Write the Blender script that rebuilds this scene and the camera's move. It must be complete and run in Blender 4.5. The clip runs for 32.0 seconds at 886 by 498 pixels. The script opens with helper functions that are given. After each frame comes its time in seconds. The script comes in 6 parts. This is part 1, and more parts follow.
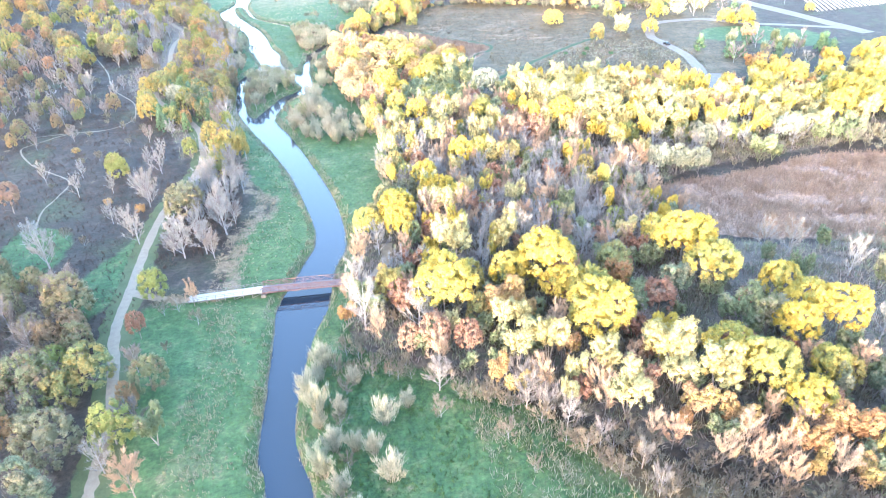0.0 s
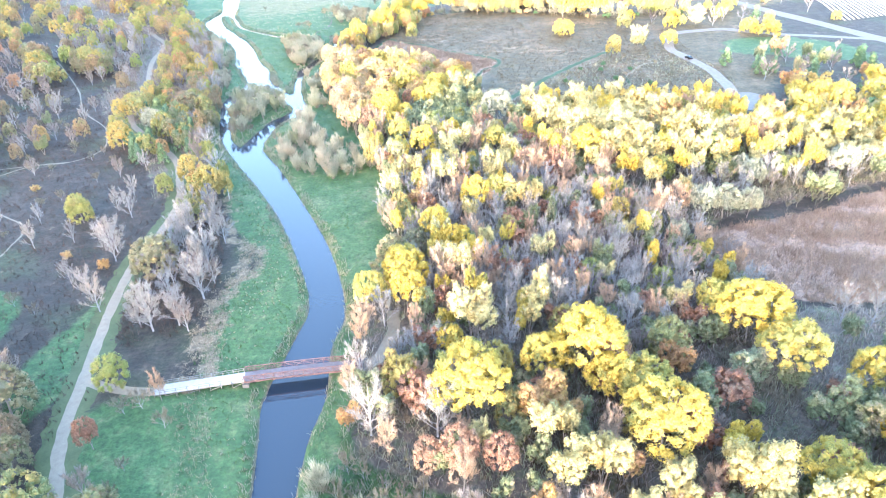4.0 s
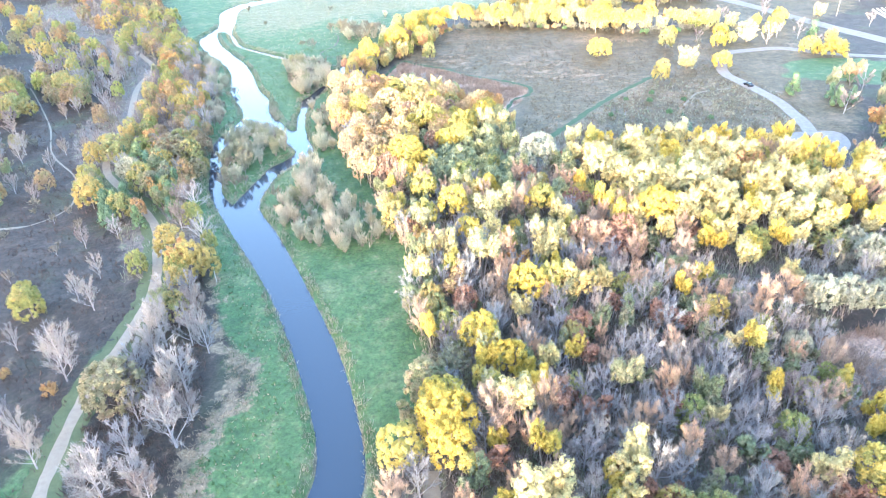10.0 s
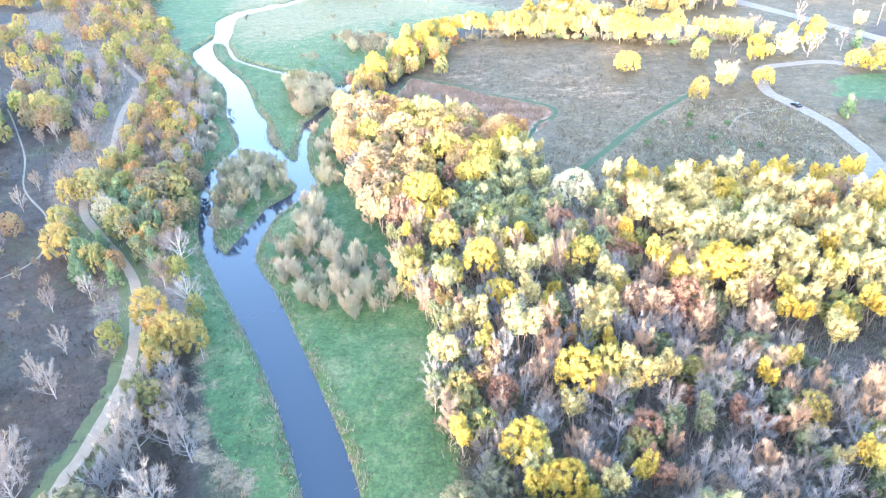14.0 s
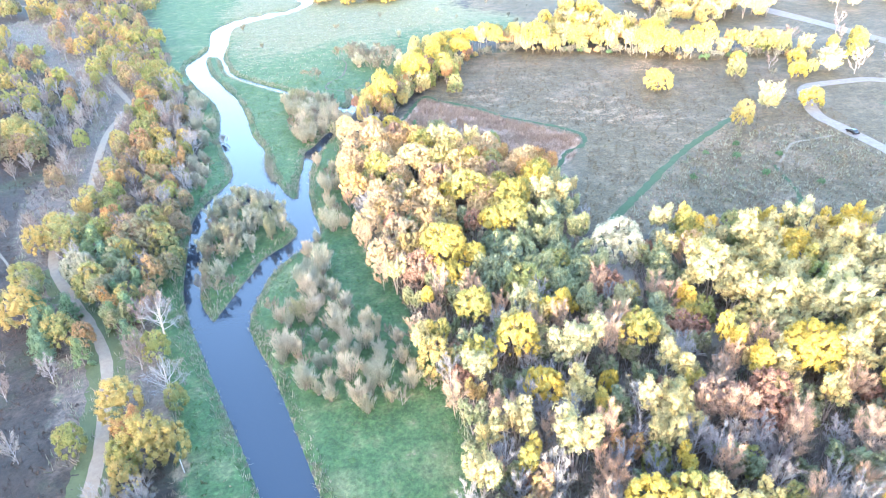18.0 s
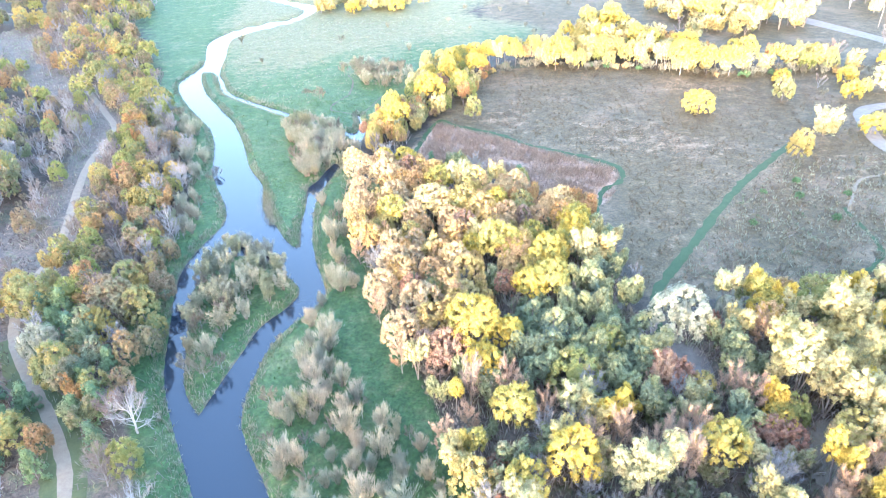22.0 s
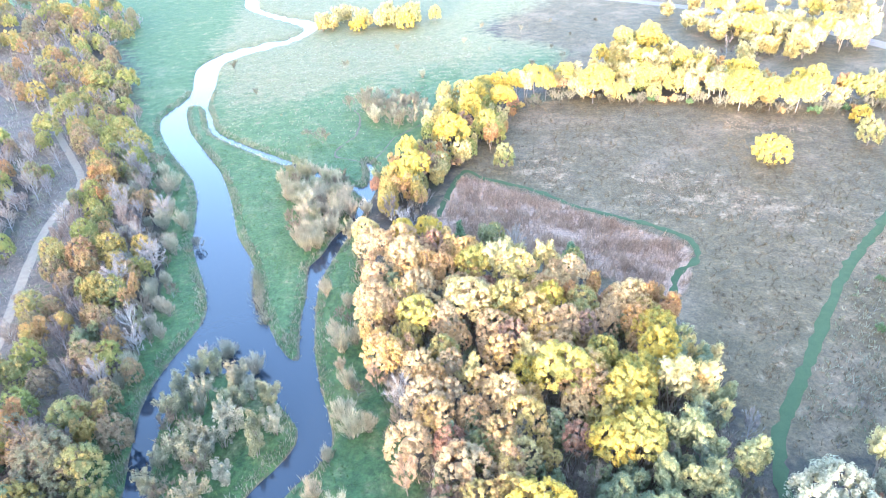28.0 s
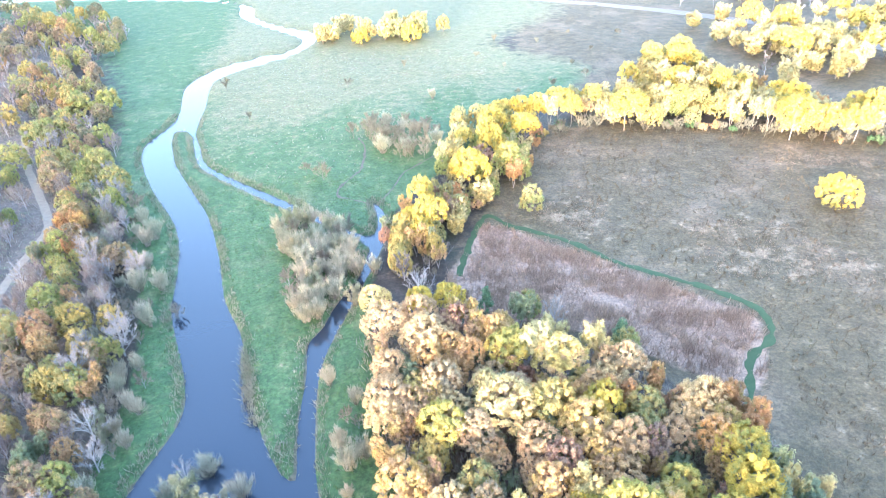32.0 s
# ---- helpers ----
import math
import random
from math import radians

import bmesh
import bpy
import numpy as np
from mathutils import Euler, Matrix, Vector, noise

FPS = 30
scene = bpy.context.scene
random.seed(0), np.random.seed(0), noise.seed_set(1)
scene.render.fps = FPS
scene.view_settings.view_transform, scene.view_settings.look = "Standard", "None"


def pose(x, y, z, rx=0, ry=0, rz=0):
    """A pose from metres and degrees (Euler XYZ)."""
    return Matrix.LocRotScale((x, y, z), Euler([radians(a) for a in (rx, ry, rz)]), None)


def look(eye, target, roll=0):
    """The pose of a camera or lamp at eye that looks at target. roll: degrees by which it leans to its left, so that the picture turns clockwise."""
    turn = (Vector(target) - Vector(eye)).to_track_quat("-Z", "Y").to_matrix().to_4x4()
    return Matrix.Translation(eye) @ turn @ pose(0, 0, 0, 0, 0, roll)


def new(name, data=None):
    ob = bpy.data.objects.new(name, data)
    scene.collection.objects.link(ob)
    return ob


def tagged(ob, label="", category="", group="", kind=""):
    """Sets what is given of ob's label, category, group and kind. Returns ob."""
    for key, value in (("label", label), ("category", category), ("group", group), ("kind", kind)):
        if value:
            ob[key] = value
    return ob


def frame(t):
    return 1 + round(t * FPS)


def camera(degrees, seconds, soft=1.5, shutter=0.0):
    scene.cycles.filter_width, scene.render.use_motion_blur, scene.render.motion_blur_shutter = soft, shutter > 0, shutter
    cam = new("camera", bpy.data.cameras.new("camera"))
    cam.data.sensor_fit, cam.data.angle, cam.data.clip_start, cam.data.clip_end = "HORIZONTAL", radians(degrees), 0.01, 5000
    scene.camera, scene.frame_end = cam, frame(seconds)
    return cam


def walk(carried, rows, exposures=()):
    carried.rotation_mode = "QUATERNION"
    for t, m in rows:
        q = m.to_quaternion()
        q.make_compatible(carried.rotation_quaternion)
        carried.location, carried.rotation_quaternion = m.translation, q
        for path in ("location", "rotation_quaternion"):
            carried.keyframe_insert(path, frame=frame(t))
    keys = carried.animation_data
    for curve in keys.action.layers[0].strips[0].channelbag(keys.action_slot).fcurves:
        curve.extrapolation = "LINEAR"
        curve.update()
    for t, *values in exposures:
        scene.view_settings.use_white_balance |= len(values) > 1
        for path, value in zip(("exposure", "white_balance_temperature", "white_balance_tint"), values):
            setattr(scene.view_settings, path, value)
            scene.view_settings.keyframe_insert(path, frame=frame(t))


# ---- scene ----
EXPOSURES = [(0.0, 4.02, 4680, 18), (32.0, 4.0, 4680, 20.5)]
cam = camera(68.5, 32.0, soft=1.0)
METRES, EYE, TILT, LEAN, TURN = 240.6, 90.0, 0.0, 0.0, -6.9
ROWS = [
    (0.0, 0.0, 0.0, 0.0, -0.94, -31.75, 1.52),
    (0.5, -0.0022, 0.0166, -0.0007, -1.0, -31.73, 1.52),
    (1.0, -0.0044, 0.0332, -0.0014, -1.07, -31.73, 1.51),
    (1.5, -0.0068, 0.0496, -0.0021, -1.14, -31.74, 1.48),
    (2.0, -0.0092, 0.0656, -0.0028, -1.23, -31.75, 1.46),
    (2.5, -0.0116, 0.0816, -0.0031, -1.32, -31.76, 1.44),
    (3.0, -0.0141, 0.0974, -0.0033, -1.4, -31.78, 1.45),
    (3.5, -0.0167, 0.1132, -0.0034, -1.49, -31.78, 1.45),
    (5.5, -0.0268, 0.1762, -0.0038, -1.68, -31.84, 1.53),
    (6.0, -0.0293, 0.1919, -0.0037, -1.68, -31.85, 1.56),
    (6.5, -0.0317, 0.2076, -0.0037, -1.68, -31.86, 1.57),
    (7.0, -0.0343, 0.2233, -0.0038, -1.63, -31.86, 1.58),
    (7.5, -0.037, 0.239, -0.0035, -1.58, -31.87, 1.59),
    (8.0, -0.0391, 0.2548, -0.0033, -1.52, -31.89, 1.64),
    (8.5, -0.0418, 0.2704, -0.0032, -1.47, -31.9, 1.67),
    (9.0, -0.0443, 0.286, -0.0031, -1.41, -31.9, 1.68),
    (9.5, -0.0467, 0.3017, -0.0033, -1.36, -31.92, 1.73),
    (10.0, -0.0492, 0.3172, -0.0034, -1.31, -31.92, 1.72),
    (10.5, -0.052, 0.3325, -0.0031, -1.3, -31.95, 1.74),
    (11.0, -0.0544, 0.348, -0.0038, -1.26, -31.94, 1.75),
    (11.5, -0.057, 0.3632, -0.004, -1.25, -31.96, 1.76),
    (12.0, -0.0596, 0.3785, -0.0043, -1.25, -31.98, 1.78),
    (12.5, -0.062, 0.3937, -0.0046, -1.24, -31.99, 1.82),
    (13.0, -0.0646, 0.4088, -0.0048, -1.24, -32.01, 1.85),
    (13.5, -0.0673, 0.4237, -0.005, -1.25, -32.03, 1.87),
    (14.0, -0.0698, 0.4387, -0.005, -1.27, -32.05, 1.89),
    (14.5, -0.0725, 0.4535, -0.0051, -1.29, -32.07, 1.92),
    (16.5, -0.0831, 0.5133, -0.0056, -1.36, -32.11, 1.95),
    (17.0, -0.0856, 0.5284, -0.0057, -1.36, -32.11, 1.97),
    (17.5, -0.0881, 0.5434, -0.0061, -1.34, -32.09, 1.99),
    (18.0, -0.0904, 0.5584, -0.0058, -1.29, -32.12, 1.99),
    (18.5, -0.0928, 0.5735, -0.0061, -1.25, -32.13, 1.99),
    (19.0, -0.0953, 0.5885, -0.0063, -1.23, -32.12, 1.99),
    (19.5, -0.0979, 0.6035, -0.0064, -1.2, -32.14, 1.99),
    (20.0, -0.1002, 0.6185, -0.0066, -1.17, -32.14, 2.01),
    (20.5, -0.1025, 0.6335, -0.0069, -1.13, -32.14, 2.02),
    (21.0, -0.1047, 0.6485, -0.007, -1.09, -32.16, 2.05),
    (21.5, -0.1074, 0.6636, -0.0074, -1.1, -32.16, 2.05),
    (22.0, -0.1097, 0.6786, -0.0076, -1.06, -32.16, 2.07),
    (22.5, -0.1124, 0.6936, -0.007, -1.06, -32.19, 2.08),
    (23.0, -0.1147, 0.7087, -0.0074, -1.03, -32.17, 2.07),
    (23.5, -0.1171, 0.7239, -0.0074, -1.03, -32.16, 2.09),
    (24.0, -0.1195, 0.7391, -0.0074, -1.03, -32.15, 2.14),
    (24.5, -0.122, 0.7543, -0.0073, -1.03, -32.13, 2.15),
    (25.0, -0.1243, 0.7697, -0.0074, -1.03, -32.13, 2.18),
    (25.5, -0.1266, 0.7849, -0.0072, -1.02, -32.12, 2.19),
    (27.5, -0.1359, 0.8461, -0.0085, -1.07, -32.03, 2.26),
    (28.0, -0.1383, 0.8616, -0.0087, -1.09, -32.04, 2.28),
    (28.5, -0.1408, 0.8769, -0.0087, -1.12, -32.05, 2.28),
    (29.0, -0.1433, 0.8925, -0.0087, -1.15, -32.07, 2.31),
    (29.5, -0.1458, 0.9082, -0.009, -1.15, -32.07, 2.31),
    (30.0, -0.1481, 0.924, -0.0089, -1.16, -32.09, 2.31),
    (30.5, -0.1507, 0.9397, -0.0092, -1.18, -32.09, 2.31),
    (31.0, -0.1532, 0.9556, -0.0093, -1.2, -32.11, 2.32),
    (31.5, -0.1554, 0.9716, -0.0096, -1.19, -32.12, 2.34),
    (32.0, -0.1578, 0.9872, -0.0095, -1.2, -32.15, 2.33),
]
walk(cam, [(t, pose(0, 0, EYE, TILT, LEAN, TURN) @ pose(METRES * x, METRES * y, METRES * z, 90 + pitch, roll, yaw)) for t, x, y, z, yaw, pitch, roll in ROWS],
     exposures=EXPOSURES)

# ---- light ----
SUN_AZ, SUN_EL = 208.0, 4.0        # degrees clockwise from +y, degrees above the horizon
world = bpy.data.worlds.new("sky")
scene.world = world
world.use_nodes = True
wn = world.node_tree
bg = wn.nodes["Background"]
sky = wn.nodes.new("ShaderNodeTexSky")
sky.sky_type = "NISHITA"
sky.sun_disc = False
sky.sun_elevation = radians(SUN_EL)
sky.sun_rotation = radians(SUN_AZ)
sky.dust_density = 3.0
sky.ozone_density = 0.4
wn.links.new(sky.outputs[0], bg.inputs[0])
bg.inputs[1].default_value = 0.212
sun_data = bpy.data.lights.new("sun", "SUN")
sun_data.energy = 1.5
sun_data.angle = radians(0.6)
sun_data.color = (1.0, 0.80, 0.48)
sun = new("sun", sun_data)
sun_dir = Vector((math.sin(radians(SUN_AZ)) * math.cos(radians(SUN_EL)), math.cos(radians(SUN_AZ)) * math.cos(radians(SUN_EL)), math.sin(radians(SUN_EL))))
sun.matrix_world = look(sun_dir * 500, (0, 0, 0))


# ---- materials ----
def material(name):
    m = bpy.data.materials.new(name)
    m.use_nodes = True
    nt = m.node_tree
    return m, nt, nt.nodes["Principled BSDF"]


def node(nt, kind, **values):
    n = nt.nodes.new(kind)
    for k, v in values.items():
        n.inputs[k].default_value = v
    return n


def ramp(nt, source, stops):
    r = nt.nodes.new("ShaderNodeValToRGB")
    while len(r.color_ramp.elements) < len(stops):
        r.color_ramp.elements.new(0.5)
    for e, (p, c) in zip(r.color_ramp.elements, stops):
        e.position, e.color = p, (*c, 1)
    nt.links.new(source, r.inputs[0])
    return r.outputs[0]


def noise_of(nt, scale, detail=4.0, rough=0.6, vector=None):
    n = node(nt, "ShaderNodeTexNoise", Scale=scale, Detail=detail, Roughness=rough)
    if vector is None:
        vector = nt.nodes.new("ShaderNodeTexCoord").outputs["Object"]
    nt.links.new(vector, n.inputs["Vector"])
    return n.outputs["Fac"]


def mix(nt, a, b, fac, how="MIX"):
    n = nt.nodes.new("ShaderNodeMix")
    n.data_type, n.blend_type = "RGBA", how
    for value, slot in ((fac, n.inputs[0]), (a, n.inputs[6]), (b, n.inputs[7])):
        if isinstance(value, bpy.types.NodeSocket):
            nt.links.new(value, slot)
        else:
            slot.default_value = (*value, 1) if isinstance(value, tuple) else value
    return n.outputs[2]


def calc(nt, how, a, b=0.0, clamp=False):
    n = nt.nodes.new("ShaderNodeMath")
    n.operation, n.use_clamp = how, clamp
    for value, slot in ((a, n.inputs[0]), (b, n.inputs[1])):
        if isinstance(value, bpy.types.NodeSocket):
            nt.links.new(value, slot)
        else:
            slot.default_value = value
    return n.outputs[0]


def bump(nt, bsdf, height, strength, distance):
    b = node(nt, "ShaderNodeBump", Strength=strength, Distance=distance)
    nt.links.new(height, b.inputs["Height"])
    nt.links.new(b.outputs[0], bsdf.inputs["Normal"])


def leaf_material(name, tints, glow=0.4, low=0.78, high=1.18, turning=None):
    """Leaves: each tree takes its tint by chance, each clump varies in lightness; light passes through."""
    m, nt, bsdf = material(name)
    info = nt.nodes.new("ShaderNodeObjectInfo")
    geo = nt.nodes.new("ShaderNodeNewGeometry")
    n = len(tints)
    colour = ramp(nt, info.outputs["Random"], [((i + 0.5) / n, c) for i, c in enumerate(tints)])
    if turning is not None:
        where = noise_of(nt, 0.30, 2, 0.5)
        patch = calc(nt, "ADD", where, calc(nt, "MULTIPLY", calc(nt, "SUBTRACT", info.outputs["Random"], 0.5), 0.16))
        patch = calc(nt, "ADD", patch, calc(nt, "MULTIPLY", calc(nt, "SUBTRACT", geo.outputs["Random Per Island"], 0.5), 0.12))
        colour = mix(nt, colour, turning, ramp(nt, patch, [(0.50, (0, 0, 0)), (0.62, (0.9, 0.9, 0.9))]))
    shade = ramp(nt, geo.outputs["Random Per Island"], [(0.0, (low, low, low * 0.94)), (0.5, (0.98, 0.98, 0.98)), (1.0, (high, high * 0.98, high * 0.94))])
    colour = mix(nt, colour, shade, 1.0, "MULTIPLY")
    spots = noise_of(nt, 4.5, 4, 0.75)
    colour = mix(nt, colour, ramp(nt, spots, [(0.3, (0.72, 0.72, 0.70)), (0.5, (1, 1, 1)), (0.7, (1.2, 1.19, 1.16))]), 1.0, "MULTIPLY")
    nt.links.new(colour, bsdf.inputs["Base Color"])
    bump(nt, bsdf, spots, 0.9, 0.3)
    bsdf.inputs["Roughness"].default_value = 0.6
    bsdf.inputs["Specular IOR Level"].default_value = 0.3
    tr = nt.nodes.new("ShaderNodeBsdfTranslucent")
    nt.links.new(colour, tr.inputs["Color"])
    both = nt.nodes.new("ShaderNodeMixShader")
    both.inputs[0].default_value = glow
    nt.links.new(bsdf.outputs[0], both.inputs[1])
    nt.links.new(tr.outputs[0], both.inputs[2])
    nt.links.new(both.outputs[0], nt.nodes["Material Output"].inputs[0])
    return m


def plain_material(name, a, b, scale, rough=0.8, metal=0.0, relief=0.3, fine=8.0):
    m, nt, bsdf = material(name)
    big, small = noise_of(nt, scale), noise_of(nt, scale * fine, 5.0, 0.7)
    both = calc(nt, "MULTIPLY_ADD", big, 0.6)
    both.node.inputs[2].default_value = 0.0
    f = calc(nt, "ADD", both, calc(nt, "MULTIPLY", small, 0.4))
    nt.links.new(ramp(nt, f, [(0.35, a), (0.65, b)]), bsdf.inputs["Base Color"])
    bsdf.inputs["Roughness"].default_value = rough
    bsdf.inputs["Metallic"].default_value = metal
    bump(nt, bsdf, small, relief, 0.05)
    return m


LEAVES = {
    "yellow": leaf_material("yellow_leaves", [(0.66, 0.52, 0.09), (0.70, 0.57, 0.11), (0.62, 0.50, 0.10), (0.68, 0.57, 0.15)], turning=(0.36, 0.37, 0.12)),
    "cream": leaf_material("pale_yellow_leaves", [(0.60, 0.52, 0.22), (0.62, 0.55, 0.28), (0.60, 0.50, 0.20), (0.58, 0.54, 0.31)], turning=(0.40, 0.41, 0.22)),
    "olive": leaf_material("olive_green_leaves", [(0.23, 0.28, 0.16), (0.27, 0.31, 0.17), (0.23, 0.28, 0.19), (0.33, 0.34, 0.17)], turning=(0.36, 0.33, 0.22)),
    "orange": leaf_material("orange_leaves", [(0.47, 0.29, 0.14), (0.50, 0.35, 0.16), (0.43, 0.30, 0.19), (0.52, 0.39, 0.16)], turning=(0.50, 0.42, 0.15)),
    "oak": leaf_material("tan_oak_leaves", [(0.62, 0.47, 0.27), (0.65, 0.56, 0.30), (0.63, 0.55, 0.20), (0.62, 0.41, 0.17), (0.50, 0.44, 0.30), (0.63, 0.46, 0.16)], turning=(0.60, 0.44, 0.25)),
    "buroak": leaf_material("bronze_green_oak_leaves", [(0.279, 0.279, 0.180), (0.324, 0.306, 0.180), (0.252, 0.288, 0.153), (0.342, 0.288, 0.189)], turning=(0.324, 0.252, 0.171)),
    "bronze": leaf_material("bronze_brown_leaves", [(0.42, 0.29, 0.16), (0.47, 0.35, 0.17), (0.38, 0.29, 0.20)], turning=(0.34, 0.32, 0.17)),
    "redoak": leaf_material("russet_oak_leaves", [(0.38, 0.23, 0.16), (0.44, 0.28, 0.19), (0.40, 0.29, 0.23)], turning=(0.34, 0.27, 0.20)),
    "gold": leaf_material("dull_gold_leaves", [(0.46, 0.39, 0.13), (0.52, 0.42, 0.15), (0.41, 0.37, 0.16)], turning=(0.33, 0.36, 0.16)),
    "lime": leaf_material("yellow_green_leaves", [(0.34, 0.38, 0.13), (0.40, 0.41, 0.14), (0.31, 0.35, 0.16)], turning=(0.42, 0.36, 0.14)),
    "conifer": leaf_material("dark_green_needles", [(0.16, 0.25, 0.13), (0.21, 0.29, 0.14), (0.15, 0.24, 0.15)], 0.2),
    "willow": leaf_material("grey_green_willow_leaves", [(0.38, 0.39, 0.31), (0.43, 0.42, 0.33), (0.36, 0.39, 0.30), (0.46, 0.43, 0.34)], 0.4, 0.8, 1.18),
    "grove": leaf_material("grey_green_leaves", [(0.24, 0.30, 0.19), (0.29, 0.34, 0.20), (0.36, 0.38, 0.20), (0.24, 0.30, 0.22)], turning=(0.44, 0.44, 0.21)),
    "palewillow": leaf_material("pale_willow_leaves", [(0.31, 0.32, 0.22), (0.35, 0.335, 0.24), (0.30, 0.32, 0.19), (0.33, 0.345, 0.245), (0.40, 0.41, 0.33)], 0.4, 0.8, 1.18),
    "silver": leaf_material("silvery_white_leaves", [(0.46, 0.47, 0.36), (0.42, 0.44, 0.34)]),
    "shrub": leaf_material("green_shrub_leaves", [(0.13, 0.22, 0.10), (0.17, 0.25, 0.12)]),
}
BARK = plain_material("grey_bark", (0.18, 0.16, 0.145), (0.30, 0.275, 0.25), 1.5)
GREY_BARK = plain_material("light_grey_bark", (0.26, 0.255, 0.26), (0.40, 0.39, 0.395), 1.5)
WHITE_BARK = plain_material("bleached_bark", (0.42, 0.40, 0.38), (0.58, 0.56, 0.53), 1.5)
PALE_BARK = plain_material("pale_bark", (0.20, 0.175, 0.145), (0.33, 0.295, 0.25), 1.5)
TWIGS = leaf_material("grey_twigs", [(0.305, 0.30, 0.305), (0.35, 0.34, 0.335), (0.38, 0.345, 0.315), (0.285, 0.285, 0.295)], 0.2)
BRUSH_TWIGS = leaf_material("tan_grey_twigs", [(0.22, 0.20, 0.16), (0.26, 0.23, 0.18), (0.20, 0.205, 0.155), (0.28, 0.24, 0.18)], 0.2)
ASH_TWIGS = leaf_material("pale_grey_twigs", [(0.325, 0.325, 0.345), (0.37, 0.36, 0.375), (0.30, 0.305, 0.33)], 0.2)
ELM_TWIGS = leaf_material("purple_grey_twigs", [(0.253, 0.224, 0.218), (0.299, 0.265, 0.253), (0.276, 0.253, 0.236)], 0.2)
RUSSET_TWIGS = leaf_material("russet_twigs", [(0.480, 0.348, 0.252), (0.528, 0.384, 0.264), (0.432, 0.336, 0.258)], 0.2)

# ---- plan ----
def smooth(points, steps=5):
    """A curve through the points."""
    p = [Vector(q) for q in points]
    p = [2 * p[0] - p[1]] + p + [2 * p[-1] - p[-2]]
    out = []
    for a, b, c, d in zip(p, p[1:], p[2:], p[3:]):
        for k in range(steps):
            t = k / steps
            out.append(0.5 * (2 * b + (c - a) * t + (2 * a - 5 * b + 4 * c - d) * t * t + (3 * b - a - 3 * c + d) * t ** 3))
    return np.array([tuple(q) for q in out + [p[-2]]])


def signed(poly, pts):
    """Distance of the points to the closed outline, negative inside."""
    a, b = poly, np.roll(poly, -1, 0)
    best, inside = np.full(len(pts), 1e9), np.zeros(len(pts), bool)
    for (ax, ay), (bx, by) in zip(a, b):
        dx, dy = bx - ax, by - ay
        t = np.clip(((pts[:, 0] - ax) * dx + (pts[:, 1] - ay) * dy) / (dx * dx + dy * dy + 1e-9), 0, 1)
        best = np.minimum(best, (pts[:, 0] - ax - t * dx) ** 2 + (pts[:, 1] - ay - t * dy) ** 2)
        if ay != by:
            inside ^= ((ay > pts[:, 1]) != (by > pts[:, 1])) & (pts[:, 0] < (bx - ax) * (pts[:, 1] - ay) / (by - ay) + ax)
    return np.where(inside, -1, 1) * np.sqrt(best)


def near_line(line, pts):
    best = np.full(len(pts), 1e9)
    for (ax, ay), (bx, by) in zip(line, line[1:]):
        dx, dy = bx - ax, by - ay
        t = np.clip(((pts[:, 0] - ax) * dx + (pts[:, 1] - ay) * dy) / (dx * dx + dy * dy + 1e-9), 0, 1)
        best = np.minimum(best, (pts[:, 0] - ax - t * dx) ** 2 + (pts[:, 1] - ay - t * dy) ** 2)
    return np.sqrt(best)


LEFT_BANK = [(2, -300), (-14, -60), (-20, 40), (-22, 74), (-24, 81), (-24, 94), (-24, 106), (-24, 118), (-24, 127), (-19, 144), (-16, 157), (-20, 179), (-29, 210), (-42, 242),
             (-51, 266), (-54, 285), (-56, 305), (-54, 317), (-49, 331), (-50, 342), (-56, 361), (-58, 369), (-60, 387), (-65, 408), (-78, 436), (-88, 468), (-82, 498),
             (-86, 538), (-77, 562), (-60, 576), (-44, 585), (-38, 609), (-61, 645), (-79, 678), (-90, 725), (-150, 765), (-300, 800), (-700, 800)]
RIGHT_BANK = [(22, -300), (-4, -60), (-11, 40), (-14, 72), (-16, 79), (-18, 88), (-17, 103), (-15, 116), (-12, 126), (-11, 140), (-8, 150), (-8, 160), (-10, 174), (-13, 188), (-19, 208),
              (-28, 236), (-33, 248), (-35, 257), (-32, 273), (-27, 282), (-22, 287), (-20, 293), (-23, 310), (-24, 324), (-23, 342), (-18, 357), (-14, 368), (-10, 379), (-7, 390),
              (-6, 400), (-8.5, 410)]
CHANNEL_BANK = [(-9.5, 410), (-8.5, 399), (-11, 391), (-19, 398), (-26, 406), (-39, 421), (-51, 434), (-63, 449), (-68, 466), (-72, 482), (-73, 509), (-75, 532), (-73, 547), (-59, 563), (-41, 579),
                (-30, 604), (-34, 623), (-50, 640), (-69, 670), (-80, 712), (-146, 752), (-300, 788), (-700, 788)]
PENINSULA = [(-75, 482), (-80, 480), (-74, 453), (-63, 427), (-56, 410), (-50, 388), (-46, 369), (-41, 356), (-38, 344), (-36, 333), (-33, 324), (-30, 317), (-27, 314), (-27, 320),
             (-27, 328), (-26, 340), (-26, 349), (-23, 354), (-20, 362), (-15, 371), (-12, 382), (-12, 386), (-19, 395), (-27, 403), (-39, 416), (-52, 431), (-64, 446), (-69, 461), (-72, 475)]
ISLAND = [(-43, 257), (-47, 265), (-49, 277), (-51, 292), (-51, 303), (-47, 312), (-41, 313), (-34, 308), (-28, 299), (-26, 294), (-28, 289), (-34, 282), (-37, 274), (-40, 266)]
river = np.concatenate([smooth(LEFT_BANK), smooth(CHANNEL_BANK)[::-1], smooth(RIGHT_BANK)[::-1]])
peninsula, island = smooth(PENINSULA + PENINSULA[:1], 3), smooth(ISLAND + ISLAND[:1], 4)
